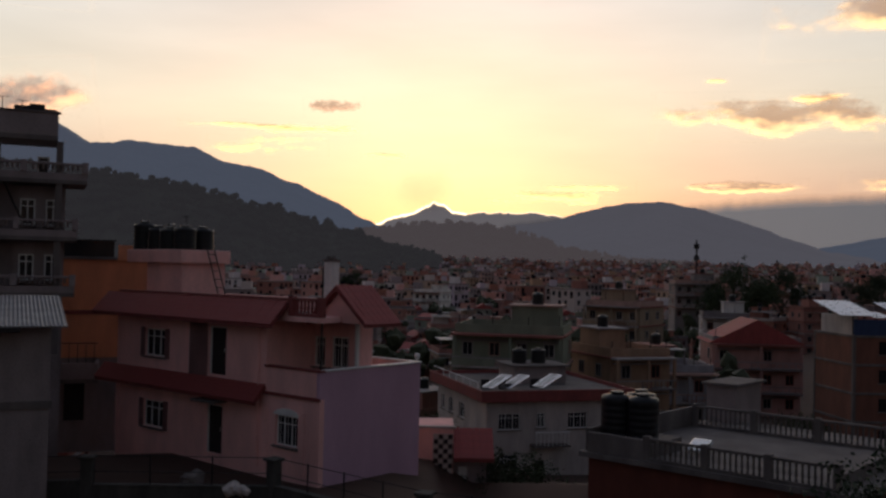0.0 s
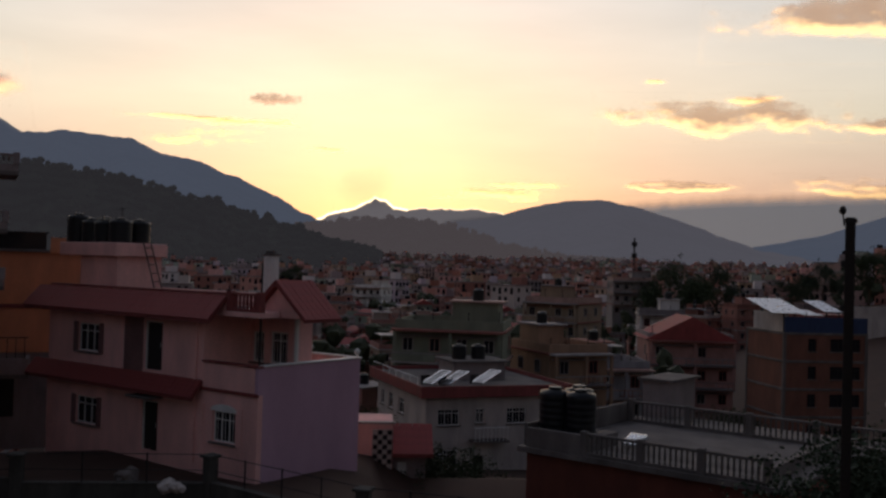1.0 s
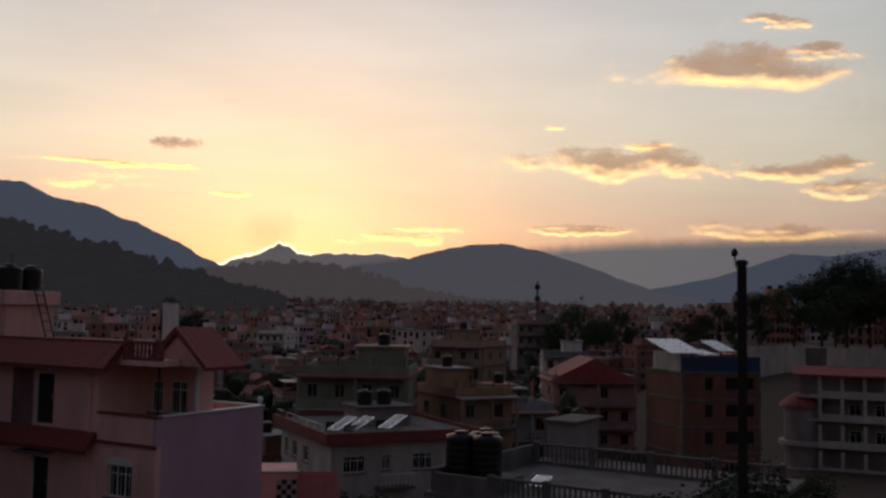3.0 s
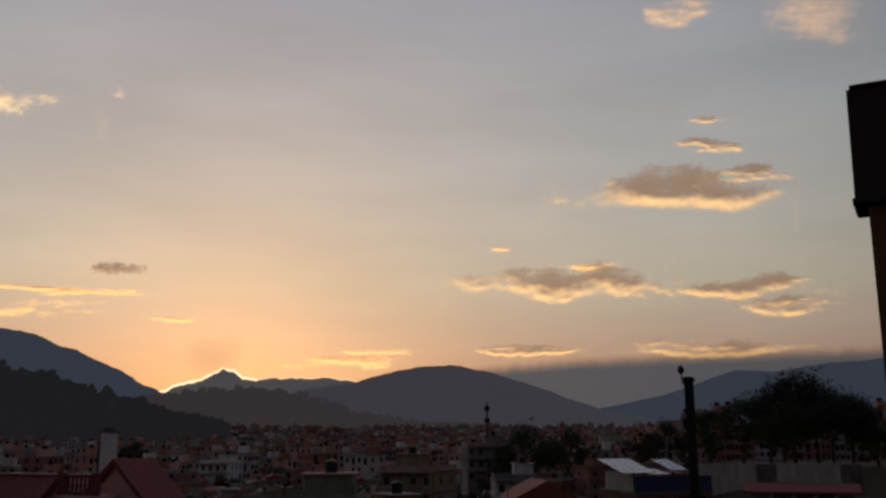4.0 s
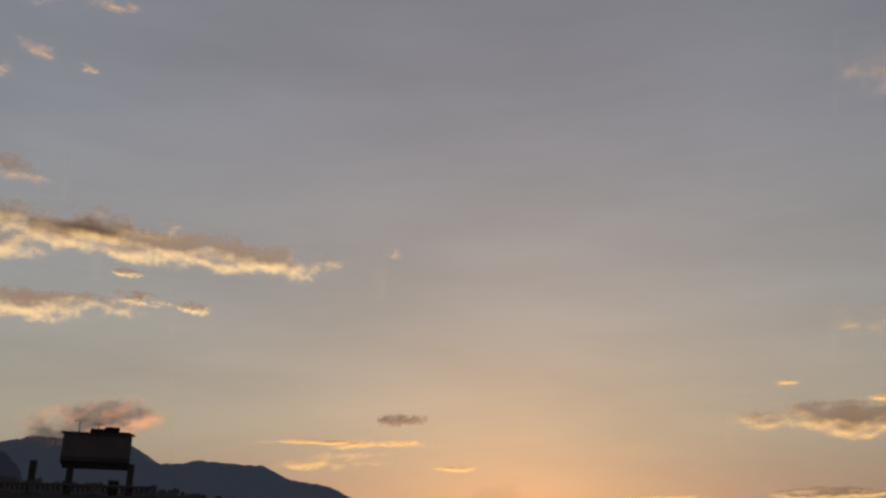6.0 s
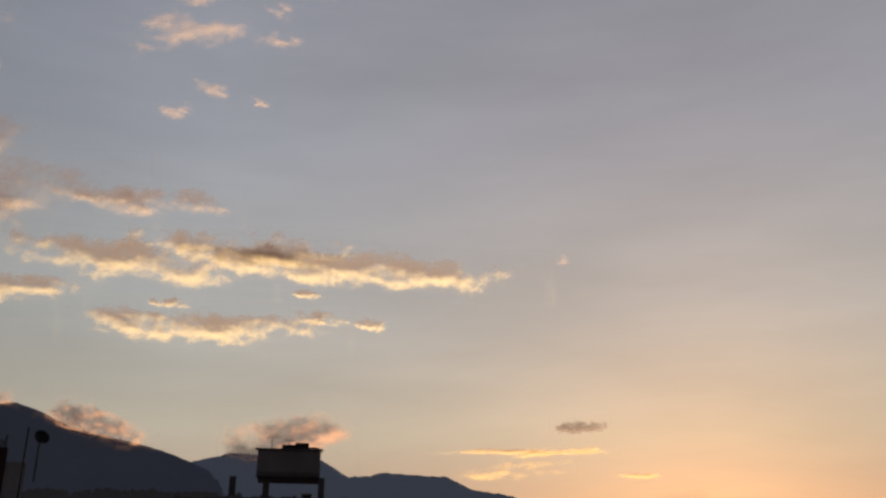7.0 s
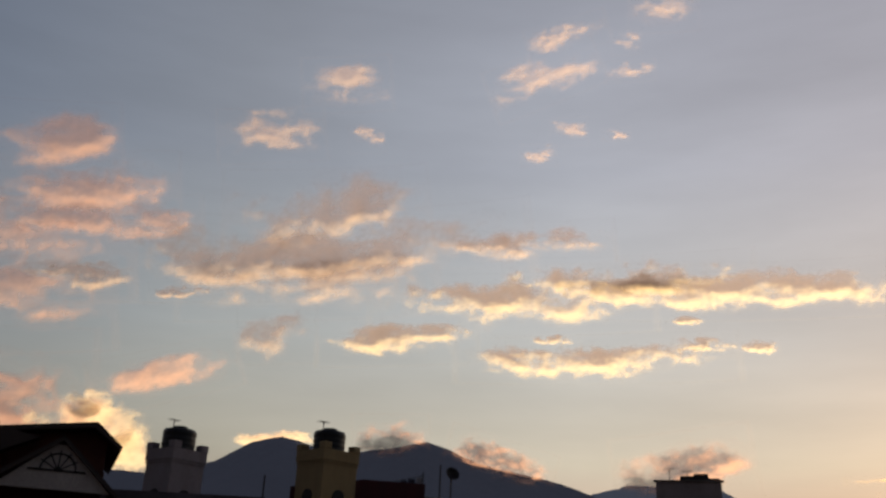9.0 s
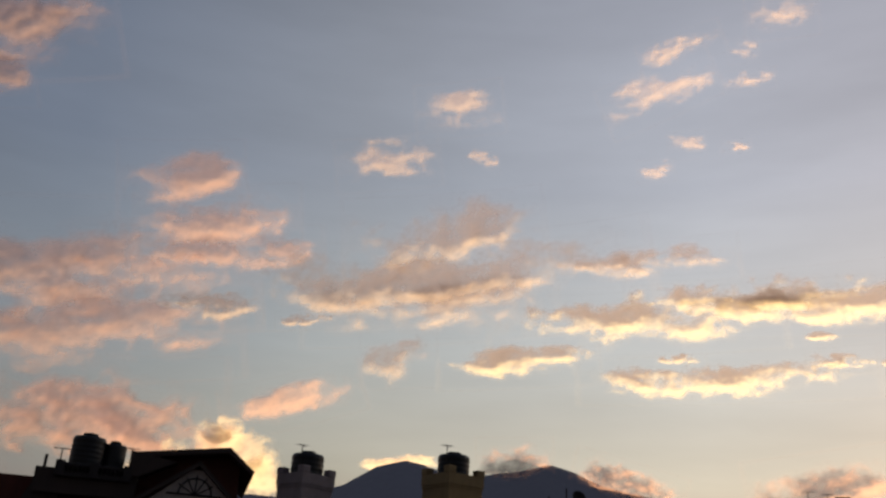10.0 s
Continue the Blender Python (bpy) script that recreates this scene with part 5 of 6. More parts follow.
def gable_house():
    e = thing("gable_house", spot(-60.3, 30.0), "dark-roofed house with a white gable and fan window", "house")
    dark = surface("dark_roof_sheet", ((0.05, 0.035, 0.03),), 0.7, 1.5, 0.3)
    red = surface("dark_brick_red", ((0.09, 0.03, 0.022),), 0.9, 1.5, 0.3)
    part("wall", boxed(-7.5, 1.15, 1.6, 9, -8, 12.0), red, e)
    part("gable_end", prism(bmesh.new(), [(-2.1, 11.9), (1.12, 11.9), (1.1, 12.9), (0.7, 13.2), (-2.1, 12.85)], 1.6, 6), red, e)
    roof = prism(bmesh.new(), [(-2.25, 12.95), (0.7, 13.4), (1.55, 12.7), (1.5, 12.6), (0.65, 13.22), (-2.2, 12.8)], 0.9, 7)
    part("main_roof", roof, dark, e, "dark overhanging roof")
    part("roof_upstand", prism(bmesh.new(), [(-2.3, 12.2), (-2.0, 12.2), (-0.9, 12.75), (-2.0, 12.95), (-2.3, 12.98)], 0.85, 1.6), dark, e)
    part("white_gable", prism(bmesh.new(), [(-1.9, 11.2), (1.35, 11.2), (0.0, 12.52), (-0.35, 12.52)], 0.4, 0.6), WHITE_WALL, e, "white plastered gable")
    for s in ((-2.3, 11.15, -0.15, 12.72), (1.6, 11.1, -0.2, 12.72)):
        bm = bmesh.new()
        x0, z0, x1, z1 = s
        d = Vector((x1 - x0, 0, z1 - z0)).normalized()
        nn = Vector((-d.z, 0, d.x)) * (0.06 if x0 < x1 else -0.06)
        prism(bm, [(x0 - nn.x, z0 - nn.z), (x1 - nn.x, z1 - nn.z), (x1 + nn.x, z1 + nn.z), (x0 + nn.x, z0 + nn.z)], 0.2, 1.6)
        part("gable_verge", bm, dark, e)
    fan = bmesh.new()
    c = (-0.2, 11.75)
    for r in (0.5,):
        for k in range(10):
            t0, t1 = math.pi * k / 10, math.pi * (k + 1) / 10
            rod(fan, (c[0] + r * math.cos(t0), 0.38, c[1] + r * math.sin(t0)), (c[0] + r * math.cos(t1), 0.38, c[1] + r * math.sin(t1)), 0.028, seg=5)
    for k in range(5):
        t = math.pi * (k + 1) / 6
        rod(fan, (c[0], 0.38, c[1]), (c[0] + 0.6 * math.cos(t), 0.38, c[1] + 0.6 * math.sin(t)), 0.022, seg=5)
    rod(fan, (c[0] - 0.85, 0.38, c[1]), (c[0] + 0.8, 0.38, c[1]), 0.035, seg=5)
    part("fan_window", fan, STEEL, e, "dark half-round fan tracery")
    # roof terrace
    part("terrace_wall", boxed(-5.0, -2.0, 1.0, 1.2, 11.5, 12.25), dark, e)
    balustrade(e, -4.3, -2.3, 0.95, 12.0, 0.42, 0.12, 1.0, STEEL)
    part("side_roof", prism(bmesh.new(), [(-7.5, 9.0), (-5.3, 11.2), (-4.9, 12.1), (-4.3, 12.2), (-4.2, 10.5)], 1.2, 4), dark, e)
    m = e.matrix_basis
    water_tank(m @ pose(-3.72, 2.0, 12.4), 0.52, 1.06)
    water_tank(m @ pose(-2.95, 2.4, 12.4), 0.38, 0.96)
    part("tank_deck", boxed(-4.3, -2.0, 1.2, 3.2, 12.1, 12.4), CONCRETE, e)
    aerial(m @ pose(-2.35, 1.6, 12.4), 0.75)
    aerial(m @ pose(-4.4, 1.4, 12.1), 0.8)
    p = thing("flue_pipe", m @ pose(-4.85, 1.6, 12.0), "short dark flue pipe on the roof", "pipe")
    part("pipe", rod(bmesh.new(), (0, 0, 0), (0, 0, 0.7), 0.05), STEEL, p)


gable_house()


# ---- trees ----
def tree(name, m, height, spread, seed, label, group="", clumps=420, squat=0.75):
    """A tapered trunk with limbs and a crown of many small leaf clumps with gaps."""
    rng = random.Random(seed)
    e = thing(name, m, label, "tree", group)
    bm = rod(bmesh.new(), (0, 0, -0.5), (0.05 * height * (rng.random() - 0.5), 0, height * 0.62), height * 0.028, height * 0.012)
    tips = []
    for k in range(9):
        a = rng.random() * 6.28
        z0 = height * (0.28 + 0.3 * rng.random())
        tip = Vector((math.cos(a) * spread * (0.4 + 0.5 * rng.random()), math.sin(a) * spread * (0.4 + 0.5 * rng.random()), height * (0.5 + 0.42 * rng.random())))
        rod(bm, (0, 0, z0), tip, height * 0.011, height * 0.004, seg=5)
        tips.append(tip)
    tips.append(Vector((0, 0, height * 0.9)))
    part("trunk", bm, BARK, e)
    verts, faces = [], []
    for k in range(clumps):
        c = rng.choice(tips)
        r = spread * 0.42
        o = Vector((rng.gauss(0, 1), rng.gauss(0, 1), rng.gauss(0, 1) * squat)) * r * 0.5
        p = c + o
        for q in range(14):
            s = height * (0.008 + 0.010 * rng.random())
            u = Vector((rng.gauss(0, 1), rng.gauss(0, 1), rng.gauss(0, 0.7))).normalized()
            w = u.cross(Vector((rng.gauss(0, 1), rng.gauss(0, 1), rng.gauss(0, 1)))).normalized()
            at = p + Vector((rng.gauss(0, 1), rng.gauss(0, 1), rng.gauss(0, 1))) * height * 0.024
            b = len(verts)
            verts += [at - u * s, at + w * s * 0.55, at + u * s, at - w * s * 0.55]
            faces.append((b, b + 1, b + 2, b + 3))
    me = bpy.data.meshes.new("crown")
    me.from_pydata(verts, [], faces)
    me.materials.append(LEAF)
    o = new("crown", me)
    o.parent = e
    return e


def ground_at(az, far):
    return ground_z(far * math.sin(radians(az)), far * math.cos(radians(az)))


big = [tree("tree", spot(33.0, 118, 0), 13, 6.0, 1, "broad dark leafy tree above the houses", "valley trees", 900),
       tree("tree", spot(30.2, 122, 0), 11, 5.0, 2, "dark leafy tree above the houses", "valley trees", 700),
       tree("tree", spot(35.0, 112, 0), 12, 6.0, 3, "broad dark leafy tree above the houses", "valley trees", 900),
       tree("tree", spot(17.9, 230, 0), 15, 6.5, 4, "dark rounded tree standing over the town", "valley trees", 700),
       tree("tree", spot(-8.3, 260, 0), 9, 6.0, 5, "spreading tree among far houses", "valley trees", 420)]
TREES = ((33.2, 200, 1.35), (30.4, 205, 1.25), (35.2, 195, 1.1), (17.9, 230, 1.35), (-8.3, 260, 1.0))
for ob, (az, far, size) in zip(big, TREES):
    ob.matrix_basis = spot(az, far, ground_at(az, far) - 0.3) @ Matrix.Scale(size, 4)
rng = random.Random(21)
for az, far, size, k in ((31.9, 212, 1.05, 0), (34.4, 214, 1.4, 1), (37.4, 200, 0.95, 2), (39.8, 190, 1.0, 0), (32.6, 190, 1.0, 2), (28.6, 240, 1.2, 1), (36.2, 205, 1.0, 0), (20.4, 300, 1.35, 3), (26.2, 260, 0.9, 3),
                         (24.6, 240, 1.0, 1), (19.0, 150, 0.6, 1), (12.5, 84, 0.45, 1), (22.0, 75, 0.4, 0), (-0.6, 62, 0.42, 1), (13.8, 160, 0.6, 0), (9.5, 200, 0.6, 2), (2.0, 190, 0.55, 1), (-3.2, 110, 0.5, 0),
                         (17.2, 78, 0.42, 2), (29.3, 60, 0.42, 1), (31.5, 57, 0.4, 0), (15.8, 420, 1.0, 3), (-10.8, 330, 1.0, 4), (6.0, 520, 1.1, 4), (-5.0, 480, 1.1, 3), (22.8, 400, 1.0, 4)):
    copy_thing(big[k], spot(az, far, ground_at(az, far) - 0.3, rng.random() * 360) @ Matrix.Scale(size, 4)).scale = (size,) * 3
bush = tree("bush", spot(25.2, 25.0, 0), 6.0, 2.6, 9, "dark leafy bush growing beside the terrace", "bushes", 900, 1.0)
bush.matrix_basis = spot(27.6, 24.5, -2.3)
copy_thing(bush, spot(30.5, 27.0, -3.2, 70))
copy_thing(bush, spot(3.2, 44.0, -6.8, 20))
copy_thing(bush, spot(6.2, 46.0, -7.4, 120))
copy_thing(bush, spot(24.6, 23.5, -4.6, 150))


# ---- the town ----
def town_window(parent, base, m):
    if base is None:
        bm = wall_with_holes(bmesh.new(), 1.0, 0, 1.28, 0.096, [(0.08, 0.47, 0.08, 1.2), (0.53, 0.92, 0.08, 1.2)])
        for x0, x1 in ((0.08, 0.47), (0.53, 0.92)):
            f = bm.faces.new([bm.verts.new(c) for c in ((x0, 0.06, 0.08), (x1, 0.06, 0.08), (x1, 0.06, 1.2), (x0, 0.06, 1.2))])
            f.material_index = 1
        bmesh.ops.translate(bm, vec=(-0.5, -0.1, 0), verts=bm.verts)
        base = part("window", bm, (TOWN_TRIM, GLASS), parent)
        base.matrix_basis = m
        return base
    again("window", base, parent, m)
    return base


WINDOW = [None]


def town_house(w, d, floors, style, seed, wall=TOWN_WALL, trim=TOWN_TRIM, label=""):
    """A flat-roofed town house: body, slabs, parapet, roof room, windows; built once and then copied."""
    rng = random.Random(seed)
    e = thing("town_house", pose(0, 0, 0), label or TOWN_LABELS[style], "house", "houses of the town")
    h = 2.9
    part("wall", boxed(-w / 2, w / 2, -d / 2, d / 2, -6, floors * h), wall, e)
    for k in range(1, floors + 1):
        part("floor_slab", boxed(-w / 2 - 0.25, w / 2 + 0.25, -d / 2 - 0.25, d / 2 + 0.25, k * h - 0.12, k * h + 0.08), trim, e)
    z = floors * h + 0.08
    par = bmesh.new()
    for a in ((-w / 2, w / 2, -d / 2, -d / 2 + 0.15), (-w / 2, w / 2, d / 2 - 0.15, d / 2), (-w / 2, -w / 2 + 0.15, -d / 2 + 0.15, d / 2 - 0.15), (w / 2 - 0.15, w / 2, -d / 2 + 0.15, d / 2 - 0.15)):
        box(par, *a, z, z + 0.8)
    part("parapet", par, trim if style % 2 else wall, e)
    if style != 3:
        x = rng.choice((-1, 1)) * w * 0.2
        part("stair_room", boxed(x - w * 0.22, x + w * 0.22, -d * 0.1, d * 0.4, z, z + 2.4), wall, e)
        part("stair_roof", boxed(x - w * 0.26, x + w * 0.26, -d * 0.14, d * 0.44, z + 2.4, z + 2.55), trim, e)
        t = part("tank", lathe(bmesh.new(), [(0.55, 0), (0.55, 1.0), (0.25, 1.2)], 10), TANK_PLASTIC, e, "black water tank")
        t.matrix_basis = pose(x, d * 0.15, z + 2.55)
    if style in (1, 2):
        for k in range(1, floors):
            part("balcony", boxed(-w * 0.45, w * 0.1, -d / 2 - 1.1, -d / 2 - 0.25, k * h - 0.12, k * h + 0.05), trim, e)
            part("balcony_wall", boxed(-w * 0.45, w * 0.1, -d / 2 - 1.1, -d / 2 - 1.0, k * h + 0.05, k * h + 0.8), trim, e)
    if style == 3:
        roof = prism(bmesh.new(), [(-w / 2 - 0.5, z), (w / 2 + 0.5, z), (0, z + w * 0.28)], -d / 2 - 0.5, d / 2 + 0.5)
        part("tiled_roof", roof, RED_TILE, e)
    if style == 4:
        part("roof_sheet", boxed(-w * 0.45, w * 0.1, -d * 0.4, d * 0.3, z + 2.2, z + 2.3), TIN_OLD, e)
        for x in (-w * 0.43, w * 0.06):
            part("prop", boxed(x, x + 0.1, -d * 0.38, -d * 0.36, z, z + 2.2), trim, e)
    if label:
        for k in range(1, floors):
            part("gallery_floor", boxed(-w / 2, w / 2, -d / 2 - 1.3, -d / 2 - 0.26, k * h - 0.14, k * h + 0.04), trim, e)
            part("gallery_rail", boxed(-w / 2, w / 2, -d / 2 - 1.3, -d / 2 - 1.22, k * h + 0.75, k * h + 0.85), trim, e)
            part("gallery_wall", boxed(-w / 2, -w * 0.1, -d / 2 - 1.29, -d / 2 - 1.2, k * h + 0.04, k * h + 0.75), wall, e)
            for q in range(9):
                x = -w * 0.08 + q * w * 0.07
                part("gallery_post", boxed(x, x + 0.07, -d / 2 - 1.29, -d / 2 - 1.23, k * h + 0.04, k * h + 0.75), trim, e)
            for x in (-w / 2 + 0.05, w * 0.02, w / 2 - 0.3):
                part("gallery_column", boxed(x, x + 0.25, -d / 2 - 1.2, -d / 2 - 0.95, k * h + 0.04, k * h + h - 0.14), wall, e)
        part("top_canopy", boxed(-w / 2 - 0.1, w / 2 + 0.1, -d / 2 - 1.35, -d / 2 - 0.26, floors * h - 0.13, floors * h + 0.05), trim, e)
        for x in (-w * 0.46, -w * 0.15, w * 0.18, w * 0.46):
            part("starter_bar", rod(bmesh.new(), (x, -d * 0.47, z + 0.8), (x, -d * 0.47, z + rng.uniform(1.4, 2.2)), 0.05, seg=5), STEEL, e)
    n = max(int(w / 2.2), 2)
    shade = None
    for k in range(floors):
        m = pose(0, -d / 2, k * h + 2.28)
        if shade is None:
            shade = part("sunshade", boxed(-w * 0.46, w * 0.46, -0.5, 0.0, 0, 0.09), trim, e)
            shade.matrix_basis = m
        else:
            again("sunshade", shade, e, m)
        for i in range(n):
            if rng.random() < 0.88:
                WINDOW[0] = town_window(e, WINDOW[0], pose(-w / 2 + (i + 0.5) * w / n, -d / 2, k * h + 0.9))
        for s, rot in ((-1, -90), (1, 90)):
            for y in (-0.22, 0.22):
                if rng.random() < 0.75:
                    WINDOW[0] = town_window(e, WINDOW[0], pose(s * w / 2, y * d, k * h + 0.9, 0, 0, rot))
    return e


TOWN_LABELS = ("plain plastered town house with a flat roof", "town house with balconies and a flat roof terrace", "painted town house with stacked balconies",
               "town house under a red tiled gable roof", "unfinished town house with a tin roof shelter")
MODELS = []
for i, (w, d, f) in enumerate(((8, 9, 3), (7, 10, 4), (9, 8, 3), (8, 9, 2), (7.5, 9, 3), (6, 9, 4), (10, 9, 3), (9, 9, 2), (6.5, 8, 3), (8, 8, 4))):
    MODELS.append(town_house(w, d, f, i % 5, 40 + i))
SPECIAL = ((4.9, 90, 10, 9, 3, 2, -6.4, -8, surface("green_plaster", ((0.22, 0.23, 0.17),), 0.9, 0.7, 0.3), "faded green house with stacked balconies"),
           (18.6, 125, 10.5, 9, 3, 3, -8.9, 12, surface("rose_plaster", ((0.46, 0.25, 0.22),), 0.9, 0.7, 0.3), "rose pink house under a red gable roof"),
           (11.2, 95, 6.5, 8, 3, 0, -8.6, 30, surface("ochre_plaster", ((0.34, 0.21, 0.14),), 0.9, 0.7, 0.3), "ochre plastered house with a flat roof"),
           (17.2, 165, 7.5, 8, 3, 1, -7.5, 5, surface("chalk_plaster", ((0.62, 0.58, 0.56),), 0.9, 0.7, 0.3), "chalk white house with a flat roof terrace"),
           (-0.2, 300, 9.0, 10, 4, 0, -10.5, -20, surface("bright_plaster", ((0.7, 0.67, 0.64),), 0.9, 0.7, 0.3), "bright white house standing out in the town"),
           (15.5, 240, 11, 10, 3, 1, -2.6, 10, surface("grey_plaster", ((0.3, 0.26, 0.25),), 0.9, 0.7, 0.3), "large pale grey house on a rise"),
           (11.5, 150, 9, 9, 4, 1, -8.5, -25, surface("yellow_plaster", ((0.32, 0.23, 0.16),), 0.9, 0.7, 0.3), "tall yellowish house with balconies"),
           (14.2, 105, 6.5, 8, 2, 4, -8.0, 20, surface("slate_plaster", ((0.3, 0.29, 0.31),), 0.9, 0.7, 0.3), "slate grey house with a tin roof shelter"))
for k, (az, far, w, d, f, style, z, turn, wall, label) in enumerate(SPECIAL):
    town_house(w, d, f, style, 60 + k, wall, TOWN_TRIM, label).matrix_basis = spot(az, far, z, turn)
rng = random.Random(77)
TAKEN = [(-6, 42, 11), (8, 74, 12), (10, 36, 9), (45, 95, 11), (62, 98, 11), (-17, 44, 8), (-17, 52, 8), (2, 43, 4)]
for az, far, *_ in SPECIAL:
    TAKEN.append((far * math.sin(radians(az)), far * math.cos(radians(az)), 7))
for az, far, _ in TREES[:3]:
    TAKEN.append((far * math.sin(radians(az)), far * math.cos(radians(az)), 5))
count = 0
far_rows = []
ring = 84.0
first = {id(m): True for m in MODELS}
while ring < 1500:
    step = 10.2 + ring * 0.006
    az = -24.0 + rng.random() * 2
    while az < 41:
        a = az + rng.uniform(-0.25, 0.25) * math.degrees(step / ring)
        r = ring + rng.uniform(-4, 4)
        x, y = r * math.sin(radians(a)), r * math.cos(radians(a))
        az += math.degrees(step / ring) * rng.uniform(0.85, 1.25)
        field = (19.5 < a < 29 and 88 < r < 200) or (13 < a < 27 and r < 112)
        grove = a > 25.5 and r < 300
        forest = a < -2 and r > 640 + (a + 22) * 14
        if field or grove or forest or any((x - tx) ** 2 + (y - ty) ** 2 < (tr + 4.8) ** 2 for tx, ty, tr in TAKEN):
            continue
        if rng.random() < (0.06 if r < 200 else 0.14):
            continue
        z = ground_z(x, y) - rng.uniform(0, 1.5) - (2.5 if r < 110 else 0)
        turn = -a + rng.choice((0, 0, 30, -35, 60, 15)) + rng.uniform(-12, 12)
        if count < 185:
            model = MODELS[rng.randrange(len(MODELS))]
            m = pose(x, y, z, 0, 0, turn) @ Matrix.Diagonal((q := rng.uniform(0.76, 0.95), q, q, 1))
            if first[id(model)]:
                model.matrix_basis = m
                first[id(model)] = False
            else:
                copy_thing(model, m)
            count += 1
        else:
            far_rows.append((x, y, z, turn, r))
    ring += 10.8 + ring * 0.012


def far_town():
    """The far quarters, past counting: bodies, roof rooms and sunk windows in one mesh."""
    verts, faces, mats = [], [], []

    def block(m, x0, x1, y0, y1, z0, z1, mi):
        b = len(verts)
        verts.extend(m @ Vector(c) for c in ((x0, y0, z0), (x1, y0, z0), (x1, y1, z0), (x0, y1, z0), (x0, y0, z1), (x1, y0, z1), (x1, y1, z1), (x0, y1, z1)))
        for f in ((0, 1, 5, 4), (1, 2, 6, 5), (2, 3, 7, 6), (3, 0, 4, 7), (4, 5, 6, 7)):
            faces.append([b + i for i in f])
            mats.append(mi)

    r2 = random.Random(5)
    for x, y, z, turn, r in far_rows:
        m = pose(x, y, z, 0, 0, turn)
        w, d, f = r2.uniform(5, 12), r2.uniform(6, 10), r2.choice((2, 2, 3, 3, 4, 5))
        h = f * 2.9
        block(m, -w / 2, w / 2, -d / 2, d / 2, -8, h, 0)
        block(m, -w / 2 - 0.3, w / 2 + 0.3, -d / 2 - 0.3, d / 2 + 0.3, h, h + 0.35, 1)
        sx = r2.uniform(-0.25, 0.1) * w
        block(m, sx, sx + w * 0.4, -d * 0.1, d * 0.3, h + 0.35, h + 2.8, 0)
        if r2.random() < 0.6:
            block(m, sx + 0.3, sx + 1.5, 0, 1.2, h + 2.8, h + 3.9, 2)
        for k in range(f):
            if k and r2.random() < 0.7:
                x0 = r2.choice((-w / 2 - 0.4, -w * 0.1))
                block(m, x0, x0 + w * 0.62, -d / 2 - 1.0, -d / 2, k * 2.9 - 0.15, k * 2.9 + 0.7, 1 if r2.random() < 0.5 else 3)
            for i in range(4):
                cx = -w / 2 + (i + 0.5) * w / 4
                if r2.random() < 0.85:
                    block(m, cx - 0.55, cx + 0.55, -d / 2 - 0.05, -d / 2, k * 2.9 + r2.choice((0.2, 0.9)), k * 2.9 + 2.3, 2)
            for i in range(2):
                cy = -d / 4 + i * d / 2
                for side in (-1, 1):
                    block(m, side * w / 2 - 0.05, side * w / 2 + 0.05, cy - 0.6, cy + 0.6, k * 2.9 + 0.9, k * 2.9 + 2.3, 2)
    me = bpy.data.meshes.new("distant_houses")
    me.from_pydata(verts, [], faces)
    me.polygons.foreach_set("material_index", mats)
    wall = surface("far_plaster", ((0.4, 0.3, 0.25),), 0.9, 0.05, 0.3, 0.0, fine=0.5)
    nt = Nodes(wall.node_tree)
    rnd = nt.add("ShaderNodeNewGeometry").outputs["Random Per Island"]
    # town colours paled by 1.35: haze put into the far walls' colour
    col = nt.ramp(rnd, [(i / len(TOWN), tuple(min(v * 1.35, 0.75) for v in c)) for i, c in enumerate(TOWN)], "CONSTANT")
    wall.node_tree.links.new(col, wall.node_tree.nodes["Principled BSDF"].inputs["Base Color"])
    for mat in (wall, GREY_WALL, GLASS, WHITE_WALL):
        me.materials.append(mat)
    tagged(new("distant_houses", me), "crowded flat-roofed houses spreading to the far hills", "houses", kind="stuff")


far_town()


def scatter_woods():
    """Dark tree heads along the wooded crests and between the far houses."""
    r3 = random.Random(8)
    unit = bmesh.new()
    bmesh.ops.create_icosphere(unit, subdivisions=1, radius=1.0)
    base_v = [v.co.copy() for v in unit.verts]
    base_f = [[v.index for v in f.verts] for f in unit.faces]
    unit.free()
    verts, faces = [], []

    def head(x, y, z, s):
        for k in range(12):
            o = Vector((r3.gauss(0, 0.55), r3.gauss(0, 0.55), r3.random() * 1.2)) * s
            b = len(verts)
            q = s * r3.uniform(0.22, 0.45)
            verts.extend(Vector((x, y, z)) + o + v * q * (1 + 0.45 * r3.uniform(-1, 1)) for v in base_v)
            faces.extend([b + i for i in f] for f in base_f)

    for k in range(420):
        a, r = r3.uniform(-24, 40), 110 * math.exp(r3.random() * 2.6)
        if a < -3 and r > 600 or a > 19 and r < 260:
            continue
        x, y = r * math.sin(radians(a)), r * math.cos(radians(a))
        head(x, y, ground_z(x, y) + r3.uniform(0.5, 4), r3.uniform(2.0, 4.2))
    me = bpy.data.meshes.new("distant_trees")
    me.from_pydata(verts, [], faces)
    me.materials.append(LEAF)
    tagged(new("distant_trees", me), "dark tree heads scattered between far houses", "trees", kind="stuff")


scatter_woods()


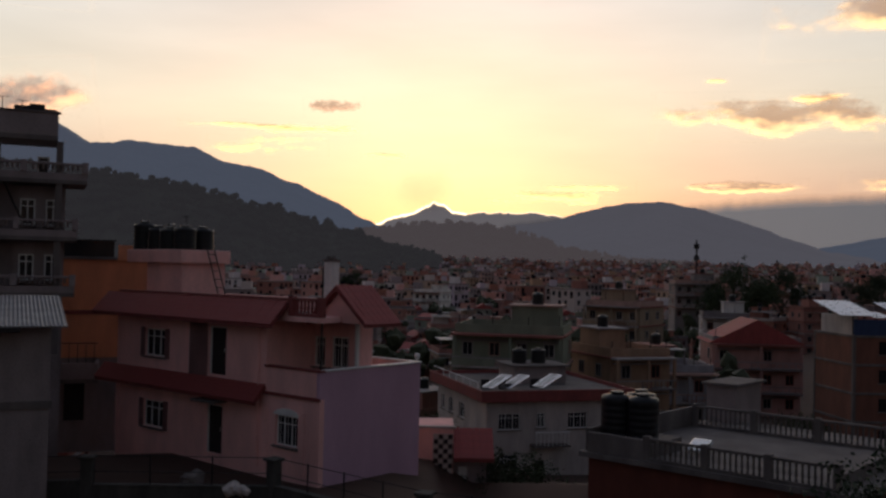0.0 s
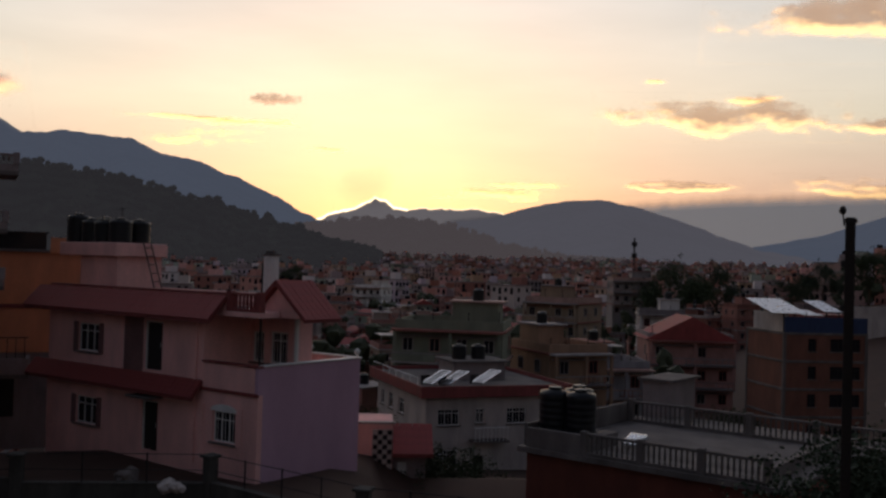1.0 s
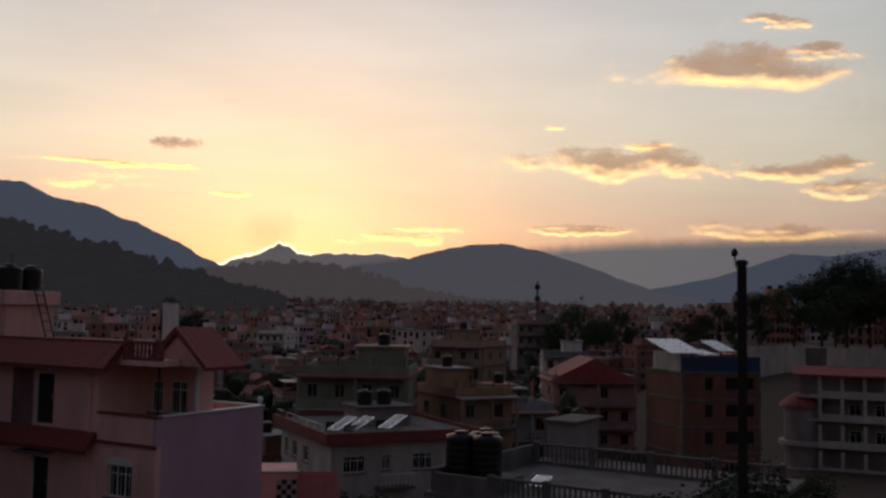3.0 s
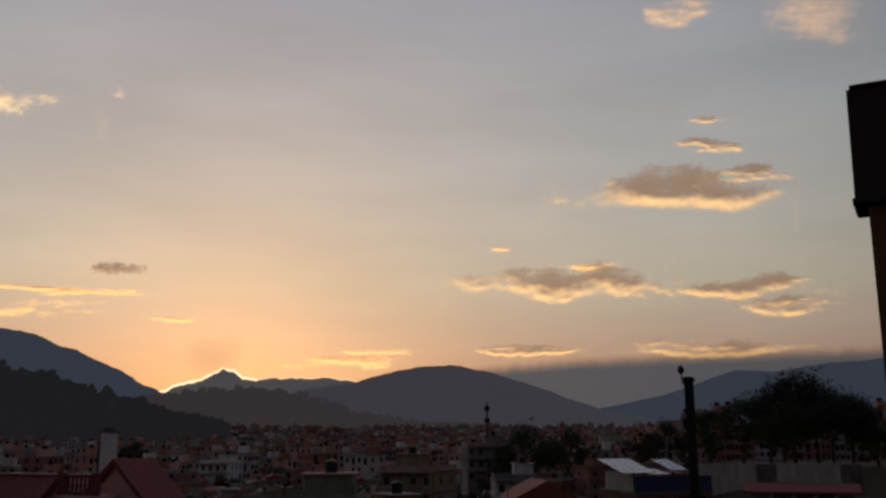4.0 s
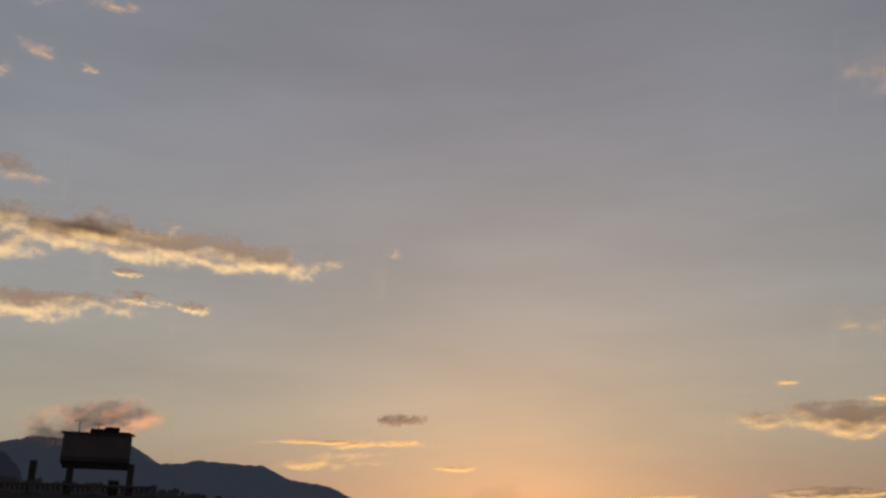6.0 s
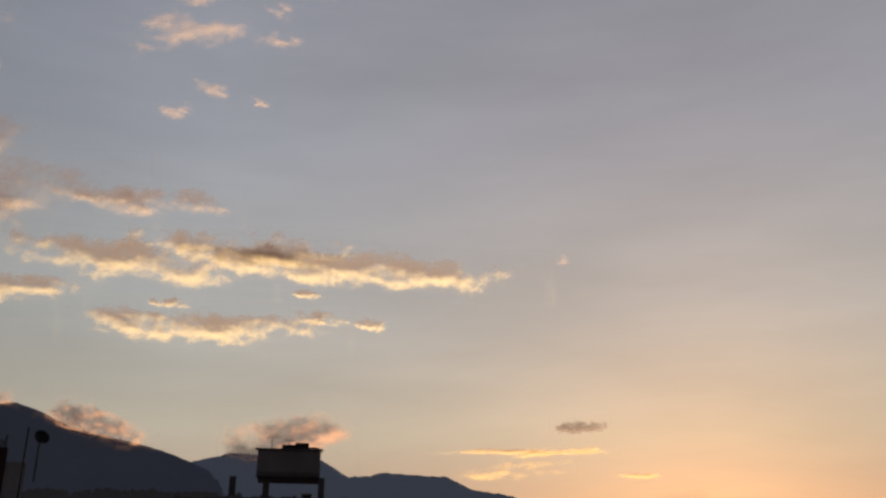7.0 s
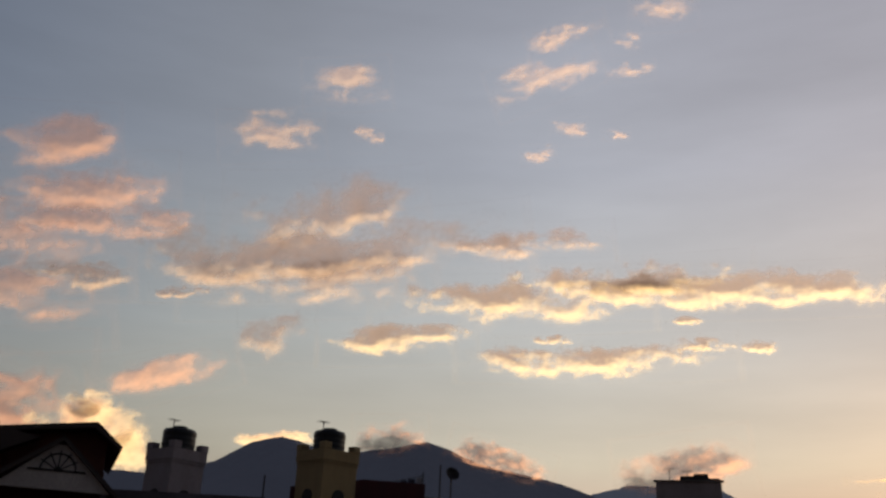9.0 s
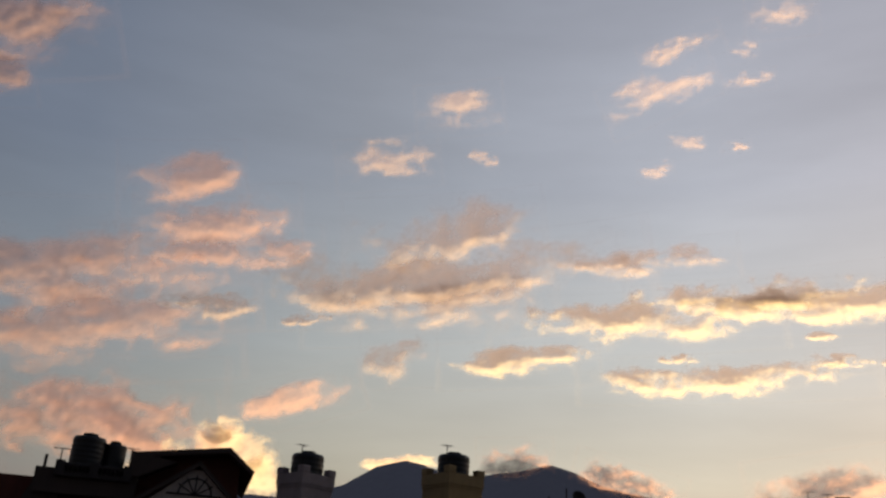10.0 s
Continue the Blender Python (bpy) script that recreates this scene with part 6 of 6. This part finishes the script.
def hill_woods(seed, count, size, material):
    """Tree heads that roughen a wooded slope and its crest."""
    r3 = random.Random(int(seed * 10))
    verts, faces = [], []
    unit = bmesh.new()
    bmesh.ops.create_icosphere(unit, subdivisions=1, radius=1.0)
    base_v = [v.co.copy() for v in unit.verts]
    base_f = [[v.index for v in f.verts] for f in unit.faces]
    unit.free()
    spots = HILL_POINTS[seed]
    for k in range(count):
        p = r3.choice(spots) + Vector((r3.uniform(-6, 6), r3.uniform(-6, 6), 0))
        s = size * r3.uniform(0.5, 1.0) * (1.8 if r3.random() < 0.04 else 1)
        for q in range(3):
            o = Vector((r3.gauss(0, 0.5), r3.gauss(0, 0.5), r3.random() * 0.8)) * s
            b = len(verts)
            verts.extend(p + o + v * s * 0.6 * (1 + 0.4 * r3.uniform(-1, 1)) for v in base_v)
            faces.extend([b + i for i in f] for f in base_f)
    me = bpy.data.meshes.new("hill_trees")
    me.from_pydata(verts, [], faces)
    me.materials.append(material)
    tagged(new("hill_trees", me), "dark forest trees covering the hillside", "trees", kind="stuff")


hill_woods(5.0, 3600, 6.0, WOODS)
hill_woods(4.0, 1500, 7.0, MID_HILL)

# ---- hillside block and mast ----
hb = thing("hillside_block", spot(1.6, 1690, 34), "long white building on the wooded hillside", "building")
for i, (x0, x1, z1) in enumerate(((-26, -6, 15), (-5.5, 8, 18), (9, 28, 14))):
    w = part("wing", boxed(x0, x1, 0, 12, -25, z1), WHITE_WALL, hb)
    part("roof", boxed(x0 - 0.5, x1 + 0.5, -0.5, 12.5, z1, z1 + 1), CONCRETE, hb)
    for k in range(5):
        part("window", boxed(x0 + 2 + k * (x1 - x0 - 3) / 5, x0 + 4 + k * (x1 - x0 - 3) / 5, -0.1, 0, z1 - 5, z1 - 2.5), GLASS, hb)
mast = thing("radio_mast", spot(15.6, 330, ground_at(15.6, 330)), "thin steel radio mast above the trees", "mast")
for x, y in ((-0.8, -0.5), (0.8, -0.5), (0, 0.9)):
    part("leg", rod(bmesh.new(), (x, y, 0), (x * 0.2, y * 0.2, 31), 0.14, 0.1, 5), STEEL, mast)
for k in range(10):
    s = 1 - 0.08 * k
    part("brace", rod(bmesh.new(), (-0.8 * s, -0.5 * s, 3 * k), (0.8 * s, -0.5 * s, 3 * k + 3), 0.07, 0.07, 4), STEEL, mast)
for z in (24, 28):
    part("antenna", boxed(-0.9, 0.9, -0.4, 0.4, z, z + 1.6, 0.1), STEEL, mast)

# ---- pale wall along the raised lane ----
lane = thing("lane_wall", spot(31.5, 176.0), "low pale wall along the raised lane", "wall")
for i in range(9):
    part("wall_panel", boxed(-15 + 3.4 * i, -11.66 + 3.4 * i, 0, 0.2, -4, 3.3 + 0.03 * (i % 3)), WHITE_WALL if i % 4 else CONCRETE, lane)
part("coping", boxed(-15, 15.6, -0.05, 0.25, 3.38, 3.5), WHITE_WALL, lane)

# ---- the viewer's own roof, behind and below ----
own = thing("own_roof", pose(0, -4, 0), "plain grey roof terrace under the viewer", "roof", kind="structure")
part("slab", boxed(-7, 7, -7, 4.6, 6.2, 6.4), CONCRETE, own)
part("wall", boxed(-7, 7, -7, 4.4, -1, 6.2), GREY_WALL, own)
part("rear_wall", boxed(-7, 7, -7.2, -7, 6.4, 9.4), GREY_WALL, own)
